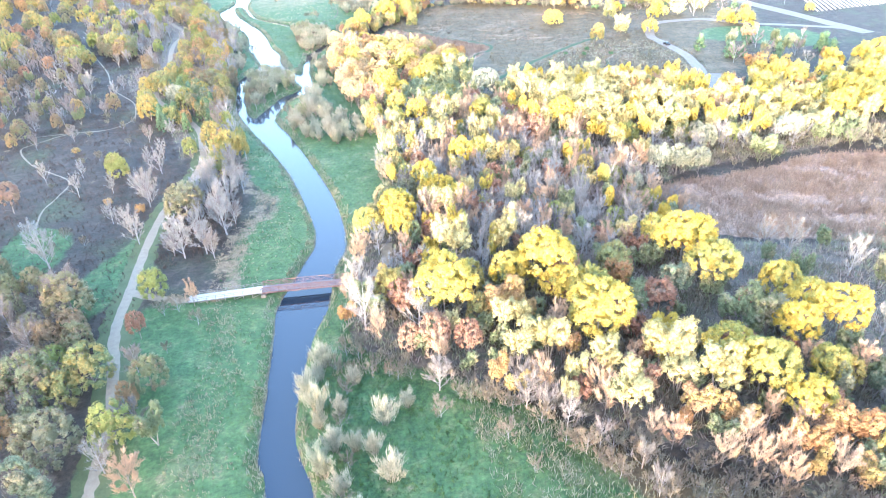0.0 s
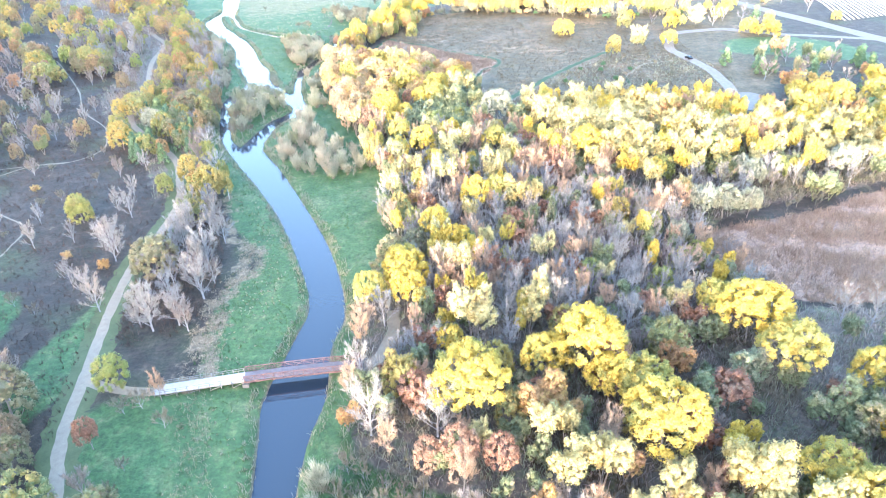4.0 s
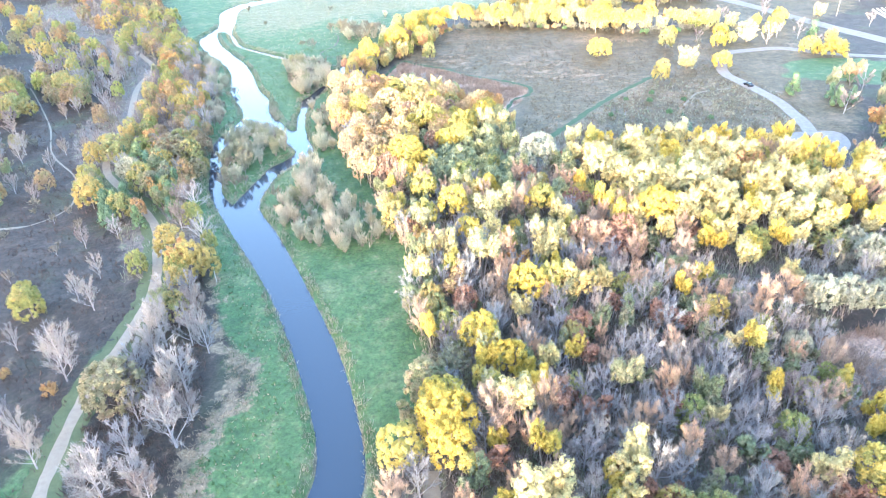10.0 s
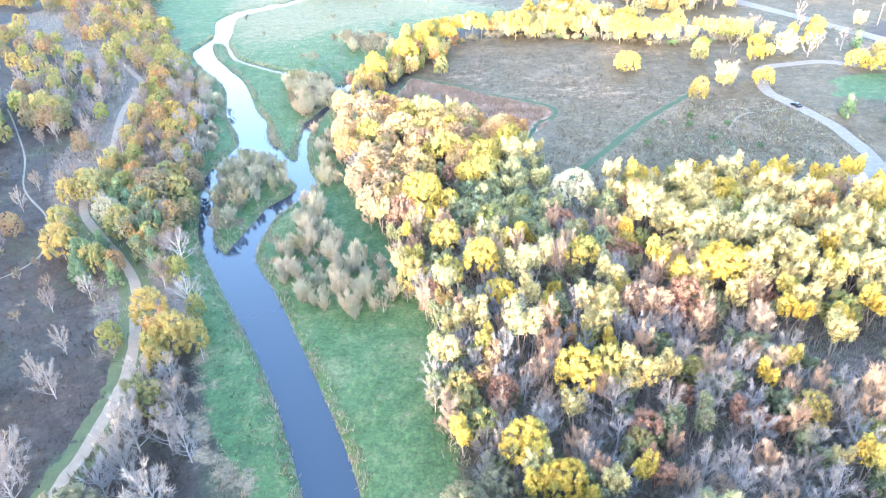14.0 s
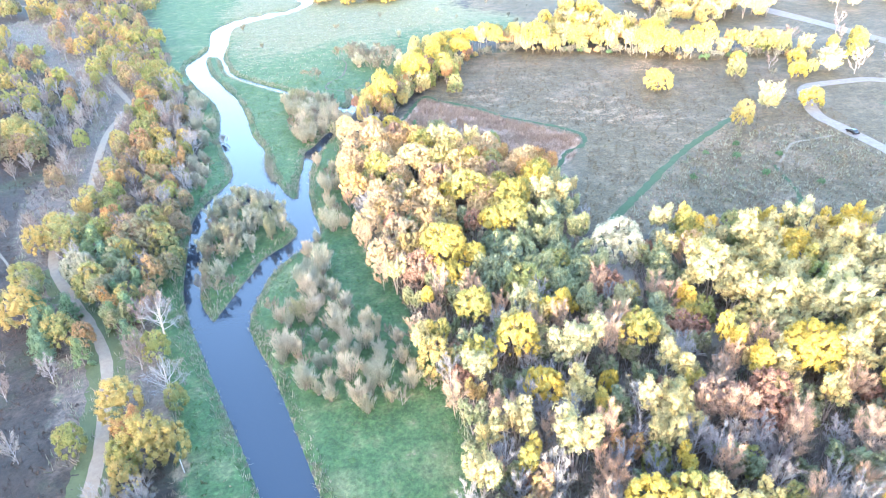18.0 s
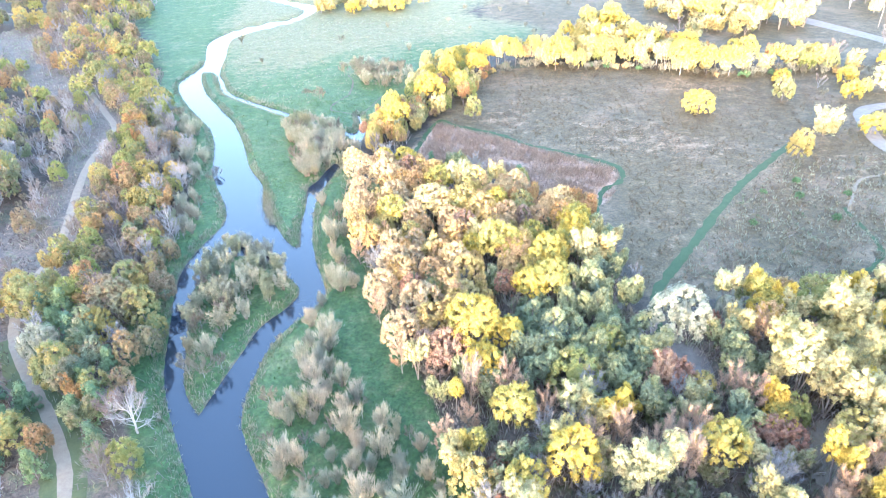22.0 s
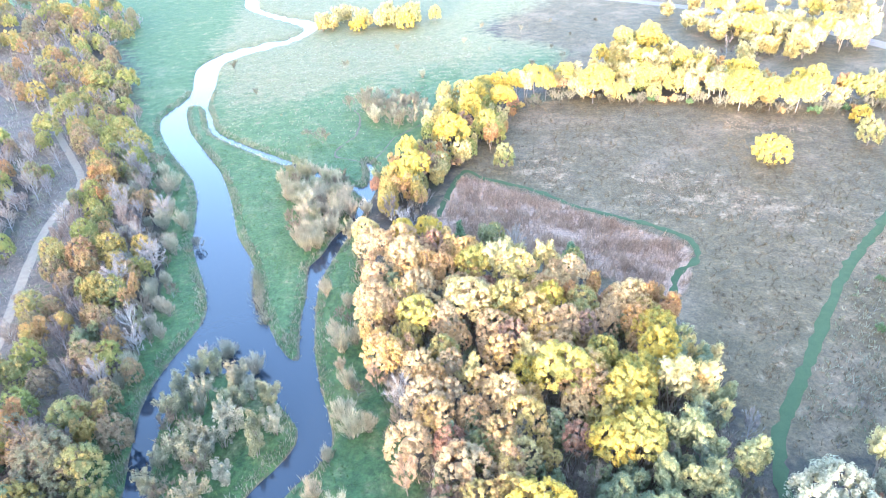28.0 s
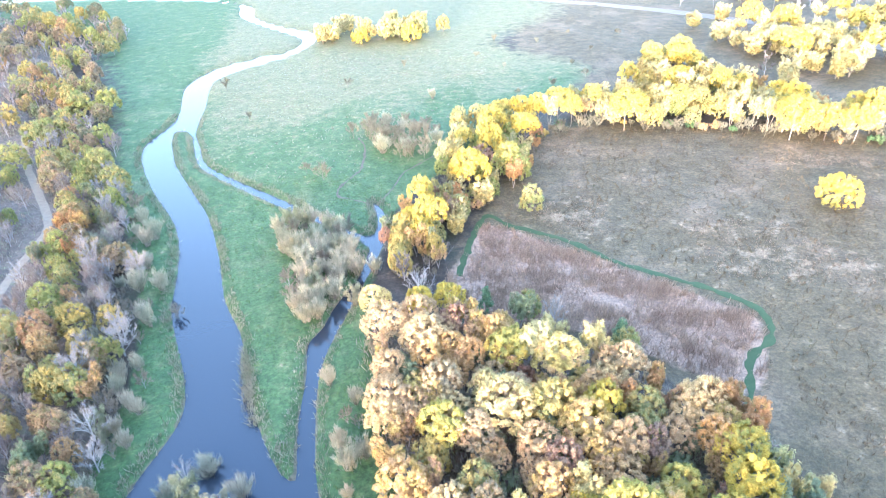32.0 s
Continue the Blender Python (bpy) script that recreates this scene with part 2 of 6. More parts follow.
TRAIL = [(-46, 20), (-51, 77), (-52, 93), (-56, 110), (-59, 122), (-60, 137), (-61, 150), (-61.5, 164), (-61, 178), (-60, 186), (-58, 195), (-56, 210), (-57, 222), (-60, 236), (-63, 247),
         (-70, 260), (-78, 272), (-87, 287), (-91, 303), (-91, 325), (-95, 349), (-100, 378), (-100, 399), (-100, 411), (-105, 424), (-116, 445), (-125, 463), (-140, 500)]
SPUR_WEST = [(-60, 138), (-54, 134.6), (-48, 132.6), (-43, 132.2)]
SPUR_EAST = [(-5.5, 132.2), (-1.5, 134), (1, 139), (2.5, 143), (3, 150)]
FOOTPATH = [(-150, 392), (-140, 373), (-122, 336), (-112, 309), (-98, 288), (-93, 274), (-92, 263), (-100, 254), (-113, 252), (-122, 244), (-124, 238), (-114, 223), (-98, 209), (-97, 196), (-98, 187), (-96, 175)]
FOOTPATH_WEST = [(-100, 254), (-113, 253), (-150, 250)]
MOWN_TRACK = [(48, 262), (54, 276), (62, 285), (75, 298), (96, 319), (112, 332), (130, 346)]
GULLY = [(119, 304), (118, 297), (115, 285), (110, 279), (104, 275)]
MEADOW_PATH = [(152, 322), (144, 320.5), (134, 318), (126, 310), (119, 302)]
MOWN_LOOP = [(52, 312), (57, 322), (61, 328), (67, 332), (70, 339), (67, 346), (58, 355), (48, 364), (38, 377), (26, 387), (21, 393), (15, 382), (9, 366)]
ROAD = [(149, 264), (154, 276), (157, 288), (159, 303), (158, 328), (157, 338), (162, 352), (172, 368), (190, 371), (204, 369), (224, 354), (270, 330)]
HIGHWAY = [(60, 700), (149, 624), (198, 568), (221, 525), (236, 470), (252, 395), (270, 320)]


def river_distance(pts):
    d = signed(river, pts)
    return np.maximum(d, -np.minimum(signed(peninsula, pts), signed(island, pts)))


def steps(marks):
    out = []
    for (a, b, s) in marks:
        out += list(np.arange(a, b, s))
    return np.array(out + [marks[-1][1]], float)


GX = steps([(-4100, -900, 400), (-900, -160, 11), (-160, -96, 2), (-96, 0, 1.0), (0, 180, 3.0), (180, 600, 14), (600, 4200, 400)])
GY = steps([(-4200, -300, 400), (-300, 40, 17), (40, 440, 1.5), (440, 560, 3), (560, 860, 8), (860, 4700, 240)])
MX, MY = np.meshgrid(GX, GY)
GP = np.stack([MX.ravel(), MY.ravel()], 1)
RIVER_D = river_distance(GP)


def waves(pts, size, seed):
    """A smooth uneven field between about -1 and 1."""
    r = np.random.default_rng(seed)
    out = 0
    for k in range(7):
        t, w = r.uniform(0, 2 * math.pi), size * r.uniform(0.5, 1.8)
        out = out + np.sin((pts[:, 0] * math.cos(t) + pts[:, 1] * math.sin(t)) * 6.283 / w + r.uniform(0, 6.28) + 1.3 * np.sin(pts[:, 1] * 3.1 / w + k))
    return out / 3.5


ROLL = waves(GP, 45, 3) * 0.25 + waves(GP, 9, 5) * 0.08
GZ = np.interp(RIVER_D, [-4, -1, 0, 0.7, 2.5, 5], [-2.6, -1.7, -1.03, -0.45, -0.1, 0.0]) + ROLL * np.clip((RIVER_D - 2) / 6, 0, 1)
# unseen rises added west and south, to keep the evening sun off the ground
SHADE_HILL = np.interp(GP[:, 0], [-900, -520, -430, -390, -300], [72, 72, 68.5, 62, 0]) * np.interp(GP[:, 1], [-1500, -900, 0, 160], [0, 1, 1, 0])
SHADE_HILL = np.maximum(SHADE_HILL, np.interp(GP[:, 1], [-1500, -600, -230, -190, -100], [0, 28, 28, 25, 0]))
GZ = GZ + SHADE_HILL


def sample(field, pts):
    """A field of the ground's grid at any points."""
    pts = np.atleast_2d(np.asarray(pts, float))
    i, j = np.clip(np.searchsorted(GX, pts[:, 0]) - 1, 0, len(GX) - 2), np.clip(np.searchsorted(GY, pts[:, 1]) - 1, 0, len(GY) - 2)
    u, v = (pts[:, 0] - GX[i]) / (GX[i + 1] - GX[i]), (pts[:, 1] - GY[j]) / (GY[j + 1] - GY[j])
    f = field.reshape(MX.shape)
    return (f[j, i] * (1 - u) + f[j, i + 1] * u) * (1 - v) + (f[j + 1, i] * (1 - u) + f[j + 1, i + 1] * u) * v


def ground_z(x, y):
    return float(sample(GZ, [(x, y)])[0])


# ---- kinds of ground ----
GREEN = [
    [(-34, 20), (-36, 90), (-36, 111), (-37, 125), (-38, 150), (-36, 165), (-30, 174), (-29, 181), (-36, 192), (-42, 212), (-45, 226), (-53, 250), (-61, 275), (-64, 305), (-60, 340), (-68, 380), (-84, 425), (-100, 480), (-125, 560),
     (-200, 700), (-420, 790), (-420, 1400), (200, 1400), (70, 800), (118, 650), (60, 570), (92, 515), (44, 462), (16, 428), (-4, 400), (-12, 362), (-11, 320), (-7, 288), (-1, 260), (4, 235), (8, 212), (6, 187), (8, 168), (-3, 156), (-6, 145), (-8, 60), (-8, 20)],
    [(-14, 40), (-12, 106), (4, 101), (17, 93), (28, 84), (36, 70), (42, 40)],
    [(-56, 56), (-34, 56), (-35, 128), (-57, 128), (-54, 100)],
    [(-72, 120), (-61, 140), (-62, 172), (-57, 200), (-63, 190), (-66, 165), (-74, 145)],
    [(-100, 140), (-84, 150), (-84, 170), (-100, 175)],
    [(178, 330), (235, 300), (235, 340), (200, 352)],
]
DRY = [
    [(14, 378), (20, 388), (37, 373), (61, 347), (68, 337), (58, 320), (51, 322), (35, 338), (15, 350), (5, 362)],
    [(87, 170), (125, 174), (150, 182), (185, 168), (172, 122), (142, 118), (120, 131), (97, 136), (85, 145), (78, 156)],
]
WOOD = [
    [(-11, 100), (10, 98), (32, 84), (60, 66), (86, 50), (160, 40), (150, 130), (118, 130), (92, 135), (76, 150), (86, 172), (140, 185), (200, 196), (240, 235), (225, 262), (150, 245), (104, 264), (64, 268), (44, 262), (52, 296), (51, 312),
     (30, 334), (11, 345), (-14, 358), (-12, 311), (-7, 280), (0, 255), (6, 220), (4, 187), (8, 166), (-4, 150), (-8, 128)],
    [(-64, 218), (-44, 225), (-54, 292), (-64, 335), (-86, 424), (-120, 500), (-150, 580), (-190, 640), (-220, 560), (-150, 470), (-110, 400), (-110, 330), (-96, 290), (-76, 255)],
    [(-130, 60), (-62, 60), (-66, 120), (-84, 150), (-140, 170)],
]


def cover(polys, soft):
    return np.max([np.clip(0.5 - signed(smooth(p + p[:1], 3), GP) / soft, 0, 1) for p in polys], 0)


TAN = [[(18, 90), (45, 70), (78, 46), (60, 30), (16, 30), (10, 70)], [(50, 275), (150, 262), (190, 300), (240, 380), (240, 440), (150, 425), (80, 450), (45, 440), (20, 395), (8, 360), (30, 336), (52, 312)], [(62, 480), (180, 430), (260, 420), (340, 520), (300, 760), (130, 830), (76, 600)]]
F_TAN = cover(TAN, 16.0)
STRAW_LAND = [[(-41, 131), (-42, 148), (-40, 161), (-38, 168), (-35, 175), (-35, 182), (-38, 190), (-42, 200), (-44, 218), (-40, 216), (-38, 198), (-30, 186), (-26, 180), (-28, 172), (-32, 167), (-34, 162), (-33, 153), (-33, 139), (-34, 131)],
              [(31, 389), (36, 398), (55, 399), (53, 381), (45, 374)], [(71, 382), (100, 373), (98, 367), (69, 371)], [(119, 416), (147, 403), (142, 396), (114, 405)], [(68, 371), (96, 367), (112, 347), (89, 345), (65, 355)], [(64, 291), (79, 309), (73, 309), (62, 292)], [(102, 321), (132, 344), (131, 350), (99, 327)], [(138, 336), (143, 330), (121, 303), (119, 307)]]
F_STRAW = np.maximum(cover(STRAW_LAND[:1], 5.0) * 0.62, cover(STRAW_LAND[1:], 16.0) * 0.42)
# haze put into the far grass colour: paler and yellower with distance
F_HAZE = np.clip((GP[:, 1] - 400 - 0.25 * GP[:, 0]) / 160, 0, 1) * 0.9 * np.clip((GP[:, 0] + 110) / 50, 0.25, 1) + waves(GP, 30, 9) * 0.08
far_soft = 6.0 + np.maximum(0, GP[:, 1] - 420) * 0.35
F_GREEN, F_DRY, F_WOOD = cover(GREEN, far_soft), cover(DRY, 5.0), cover(WOOD, 8.0)
F_MUD = np.clip(1 - np.abs(RIVER_D + 0.1) / 0.8, 0, 1)


def ground_material():
    m, nt, bsdf = material("meadow_ground")
    fine, mid, big = noise_of(nt, 1.4, 6, 0.75), noise_of(nt, 0.22, 5, 0.65), noise_of(nt, 0.045, 4, 0.6)

    def field(name, wide=0.9):
        a = nt.nodes.new("ShaderNodeAttribute")
        a.attribute_name = name
        shifted = calc(nt, "ADD", a.outputs["Fac"], calc(nt, "MULTIPLY", calc(nt, "SUBTRACT", mid, 0.5), wide))
        return ramp(nt, shifted, [(0.38, (0, 0, 0)), (0.62, (1, 1, 1))])

    brown = mix(nt, ramp(nt, mid, [(0.3, (0.026, 0.021, 0.016)), (0.5, (0.042, 0.034, 0.026)), (0.7, (0.074, 0.060, 0.045))]), (0.050, 0.066, 0.030), ramp(nt, big, [(0.52, (0, 0, 0)), (0.68, (0.8, 0.8, 0.8))]))
    green = mix(nt, ramp(nt, mid, [(0.3, (0.038, 0.082, 0.024)), (0.52, (0.062, 0.116, 0.036)), (0.70, (0.128, 0.154, 0.062))]), (0.24, 0.22, 0.12), ramp(nt, big, [(0.58, (0, 0, 0)), (0.76, (0.6, 0.6, 0.6))]))
    # "marsh" holds the painted haze: far green fades to pale tan
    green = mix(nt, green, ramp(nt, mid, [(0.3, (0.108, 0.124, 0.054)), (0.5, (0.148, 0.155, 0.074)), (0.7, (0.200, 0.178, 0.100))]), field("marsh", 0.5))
    dry = ramp(nt, mid, [(0.3, (0.27, 0.19, 0.137)), (0.7, (0.34, 0.25, 0.183))])
    wood = ramp(nt, mid, [(0.3, (0.085, 0.072, 0.056)), (0.55, (0.145, 0.12, 0.095)), (0.7, (0.11, 0.135, 0.065))])
    tan = ramp(nt, mid, [(0.3, (0.056, 0.047, 0.021)), (0.5, (0.090, 0.072, 0.034)), (0.7, (0.134, 0.104, 0.054))])
    straw = ramp(nt, mid, [(0.3, (0.17, 0.123, 0.078)), (0.7, (0.25, 0.187, 0.125))])
    tan = mix(nt, tan, straw, ramp(nt, big, [(0.50, (0, 0, 0)), (0.74, (0.7, 0.7, 0.7))]))
    colour = mix(nt, brown, tan, field("tan"))
    colour = mix(nt, colour, wood, field("wood"))
    colour = mix(nt, colour, dry, field("dry"))
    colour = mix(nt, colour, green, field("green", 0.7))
    colour = mix(nt, colour, (0.11, 0.105, 0.07), field("mud"))
    colour = mix(nt, colour, ramp(nt, mid, [(0.3, (0.125, 0.098, 0.060)), (0.7, (0.225, 0.180, 0.115))]), field("straw", 2.6))
    speck = noise_of(nt, 0.75, 5, 0.8)
    colour = mix(nt, colour, ramp(nt, speck, [(0.3, (0.6, 0.62, 0.6)), (0.5, (1, 1, 1)), (0.72, (1.6, 1.5, 1.4))]), 1.0, "MULTIPLY")
    colour = mix(nt, colour, ramp(nt, fine, [(0.28, (0.5, 0.5, 0.48)), (0.5, (1, 1, 1)), (0.72, (1.5, 1.5, 1.44))]), 1.0, "MULTIPLY")
    nt.links.new(colour, bsdf.inputs["Base Color"])
    bsdf.inputs["Roughness"].default_value = 0.75
    bump(nt, bsdf, fine, 0.8, 0.35)
    return m


def mesh_object(name, verts, faces, mat, parent=None, label="", smooth_shade=False):
    me = bpy.data.meshes.new(name)
    me.from_pydata([tuple(v) for v in verts], [], faces)
    me.materials.append(mat)
    if smooth_shade:
        me.polygons.foreach_set("use_smooth", [True] * len(me.polygons))
    ob = new(name, me)
    if parent is not None:
        ob.parent = parent
    return tagged(ob, label)


def make_ground():
    nx, ny = len(GX), len(GY)
    idx = np.arange(nx * ny).reshape(ny, nx)
    faces = np.stack([idx[:-1, :-1], idx[:-1, 1:], idx[1:, 1:], idx[1:, :-1]], -1).reshape(-1, 4)
    ob = mesh_object("ground", np.column_stack([GP, GZ]), faces.tolist(), ground_material(), smooth_shade=True)
    for name, f in (("green", F_GREEN), ("dry", F_DRY), ("wood", F_WOOD), ("mud", F_MUD), ("tan", F_TAN), ("marsh", F_HAZE), ("straw", F_STRAW)):
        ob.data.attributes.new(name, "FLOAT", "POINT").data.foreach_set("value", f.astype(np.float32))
    tagged(ob, "valley floor of green grass, brown autumn meadow and leaf litter", "ground", kind="structure")


make_ground()


def make_water():
    m, nt, bsdf = material("river_water")
    bsdf.inputs["Base Color"].default_value = (0.020, 0.029, 0.044, 1)
    bsdf.inputs["Roughness"].default_value = 0.06
    bsdf.inputs["IOR"].default_value = 1.45
    bsdf.inputs["Specular IOR Level"].default_value = 0.8
    rip = noise_of(nt, 0.9, 3, 0.6)
    bump(nt, bsdf, rip, 0.12, 0.12)
    xs, ys = np.linspace(-760, 200, 25), np.linspace(-320, 830, 30)
    v = [(x, y, -1.0) for y in ys for x in xs]
    f = [(j * 25 + i, j * 25 + i + 1, j * 25 + i + 26, j * 25 + i + 25) for j in range(29) for i in range(24)]
    tagged(mesh_object("water", v, f, m), "calm blue river water with small ripples", "river", kind="structure")


make_water()
CREEK = [(-9, 386), (-7, 394), (-9, 406), (-15, 411), (-19, 414), (-19, 419), (-15, 426), (-12, 432), (-10, 448), (-12, 458)]
SIDE_CREEK = [(-9, 407), (-5, 412), (-2, 418), (1, 426), (6, 431), (12, 436)]
GRAVEL = plain_material("pale_gravel", (0.223, 0.185, 0.133), (0.294, 0.252, 0.185), 0.8, 0.9)
ASPHALT = plain_material("worn_grey_asphalt", (0.17, 0.155, 0.135), (0.26, 0.24, 0.21), 0.5, 0.85)
SOIL = plain_material("bare_trodden_soil", (0.17, 0.155, 0.115), (0.26, 0.235, 0.185), 0.8, 0.95)
VERGE = plain_material("verge_grass", (0.064, 0.083, 0.031), (0.106, 0.123, 0.049), 0.3, 0.8)
MOWN = plain_material("mown_grass", (0.025, 0.055, 0.015), (0.045, 0.079, 0.025), 0.5, 0.8)


def ribbon(name, points, width, mat, label, category, lift=0.05, rag=0.0):
    """A way laid on the ground along a curve."""
    line = smooth(points, 10)
    verts, faces = [], []
    for k, (x, y) in enumerate(line):
        ax, ay = line[max(k - 1, 0)]
        bx, by = line[min(k + 1, len(line) - 1)]
        n = Vector((-(by - ay), bx - ax)).normalized()
        w = width / 2
        for s in (-1, -0.33, 0.33, 1):
            o = s * (w + (rag * noise.noise((x * 0.4, y * 0.4, s * 7)) if abs(s) == 1 else 0))
            px, py = x + n.x * o, y + n.y * o
            verts.append((px, py, ground_z(px, py) + lift - (0.04 if abs(s) == 1 else 0)))
    for k in range(len(line) - 1):
        for c in range(3):
            a = k * 4 + c
            faces.append((a, a + 4, a + 5, a + 1))
    return tagged(mesh_object(name, verts, faces, mat, smooth_shade=True), label, category, kind="structure")


MUD = plain_material("wet_mud", (0.09, 0.075, 0.06), (0.15, 0.13, 0.10), 0.6, 0.8)
ribbon("creek_bed", CREEK, 0.7, MUD, "narrow muddy creek winding through the marsh grass", "creek", 0.07, 0.5)
ribbon("creek_bed", SIDE_CREEK, 0.5, MUD, "narrow muddy side creek in the marsh grass", "creek", 0.06, 0.4)
ribbon("grass_verge", TRAIL[1:18], 7.5, VERGE, "mown olive green verge beside the gravel trail", "verge", 0.055, 1.2)
ribbon("gravel_trail", TRAIL, 2.4, GRAVEL, "pale gravel trail winding along the river woods", "path", 0.10, 0.3)
FAR_TRAIL = [(-260, 668), (-232, 652), (-206, 634), (-182, 612), (-160, 590)]
ribbon("gravel_trail", FAR_TRAIL, 3.4, GRAVEL, "pale gravel trail leaving the far woods", "path", 0.16, 0.3)
ribbon("gravel_spur", SPUR_WEST, 2.4, GRAVEL, "pale gravel spur from the trail to the footbridge", "path", 0.13, 0.2)
ribbon("gravel_spur", SPUR_EAST, 2.8, GRAVEL, "pale gravel path curving into the woods behind the footbridge", "path", 0.10, 0.2)
ribbon("footpath", FOOTPATH, 0.6, SOIL, "narrow trodden footpath through the brown meadow", "path", 0.09, 0.15)
ribbon("footpath", FOOTPATH_WEST, 0.5, SOIL, "narrow trodden footpath through the brown meadow", "path", 0.11, 0.15)
ribbon("mown_track", MOWN_TRACK, 2.3, MOWN, "straight green mown track through the tall meadow", "path", 0.10, 1.0)
ribbon("mown_loop", MOWN_LOOP, 1.5, MOWN, "winding green mown path round the reed bed", "path", 0.10, 0.9)
ribbon("footpath", MEADOW_PATH, 0.9, SOIL, "pale trodden path looping through the tall meadow", "path", 0.10, 0.4)
# flat strip without depth; the hollow's shade is put into its dark green
ribbon("gully", GULLY, 1.2, MOWN, "dark green strip painted for a shaded hollow winding through the meadow", "gully", 0.08, 0.7)
ribbon("road", ROAD, 5.0, ASPHALT, "narrow pale asphalt park road", "road", 0.12, 0.1)
ribbon("highway", HIGHWAY, 9.0, ASPHALT, "wide pale asphalt highway beyond the meadow", "road", 0.15)

# ---- plants ----
rng = random.Random(7)


def leaf_quads(centres, normals, sizes, r):
    """Small tilted leaf clumps."""
    n = len(centres)
    c, nn = np.array(centres), np.array(normals)
    nn = nn / (np.linalg.norm(nn, axis=1, keepdims=True) + 1e-9)
    side = np.cross(nn, r.normal(size=(n, 3)))
    side /= np.linalg.norm(side, axis=1, keepdims=True) + 1e-9
    up = np.cross(nn, side)
    s = np.array(sizes)[:, None]
    k = r.uniform(0.55, 1.0, (n, 1))
    fold = nn * s * 0.18
    tri = np.stack([c - side * s * 0.6 - up * s * 0.3 * k + fold, c + side * s * 0.6 - up * s * 0.3 * k, c + up * s * 0.75 * k + fold], 1).reshape(-1, 3)
    return tri.tolist(), np.arange(3 * n).reshape(-1, 3).tolist()


def tube(verts, faces, a, b, ra, rb, sides=4):
    a, b = Vector(a), Vector(b)
    d = (b - a).normalized()
    u = d.orthogonal().normalized()
    w = d.cross(u)
    base = len(verts)
    for p, r_ in ((a, ra), (b, rb)):
        for k in range(sides):
            t = 2 * math.pi * k / sides
            verts.append(tuple(p + (u * math.cos(t) + w * math.sin(t)) * r_))
    for k in range(sides):
        q = (k + 1) % sides
        faces.append((base + k, base + q, base + sides + q, base + sides + k))


def limbs(h, spread, base, count, r, trunk_r, forks=2):
    """A trunk with rising limbs and forks."""
    v, f = [], []
    lean = Vector((r.uniform(-0.06, 0.06), r.uniform(-0.06, 0.06), 1))
    bend = (0.0, 0.3, 0.6, 0.86)

    def stem(z):
        for k in range(3):
            if z <= h * bend[k + 1] or k == 2:
                t = (z - knots[k].z) / (knots[k + 1].z - knots[k].z)
                return knots[k].lerp(knots[k + 1], min(t, 1.0))
    knots = [Vector((lean.x * z, lean.y * z, z)) + Vector((r.uniform(-0.15, 0.15), r.uniform(-0.15, 0.15), 0)) for z in (-0.3, h * 0.3, h * 0.6, h * 0.86)]
    radii = [trunk_r, trunk_r * 0.75, trunk_r * 0.45, trunk_r * 0.14]
    for k in range(3):
        tube(v, f, knots[k], knots[k + 1], radii[k], radii[k + 1], 6)
    for k in range(count):
        z = base + (h * 0.84 - base) * (k / max(count - 1, 1)) * 0.9
        t = k * 2.4 + r.uniform(-0.5, 0.5)
        foot = stem(z)
        reach = spread * (1.0 - 0.45 * (k / count)) * r.uniform(0.6, 0.95)
        rise = reach * r.uniform(0.5, 1.1)
        tip = foot + Vector((math.cos(t) * reach, math.sin(t) * reach, rise))
        tip.z = min(tip.z, h * 0.97)
        mid = foot.lerp(tip, 0.5) + Vector((0, 0, reach * 0.06))
        tube(v, f, foot, mid, trunk_r * 0.32, trunk_r * 0.2, 4)
        tube(v, f, mid, tip, trunk_r * 0.2, trunk_r * 0.06, 3)
        for q in range(forks):
            out = mid + Vector((r.uniform(-1, 1), r.uniform(-1, 1), r.uniform(0.1, 0.9))) * reach * 0.5
            tube(v, f, mid, out, trunk_r * 0.13, trunk_r * 0.04, 3)
    return v, f


def ball():
    """The corners and faces of an icosahedron, the seed of a leaf puff."""
    g = (1 + 5 ** 0.5) / 2
    v = np.array([(-1, g, 0), (1, g, 0), (-1, -g, 0), (1, -g, 0), (0, -1, g), (0, 1, g), (0, -1, -g), (0, 1, -g), (g, 0, -1), (g, 0, 1), (-g, 0, -1), (-g, 0, 1)]) / math.sqrt(1 + g * g)
    f = []
    for a in range(12):
        for b_ in range(a + 1, 12):
            for c in range(b_ + 1, 12):
                if max(np.linalg.norm(v[a] - v[b_]), np.linalg.norm(v[b_] - v[c]), np.linalg.norm(v[a] - v[c])) < 1.2:
                    f.append((a, b_, c) if np.dot(np.cross(v[b_] - v[a], v[c] - v[a]), v[a]) > 0 else (a, c, b_))
    return v, np.array(f)


PUFF_V, PUFF_F = ball()


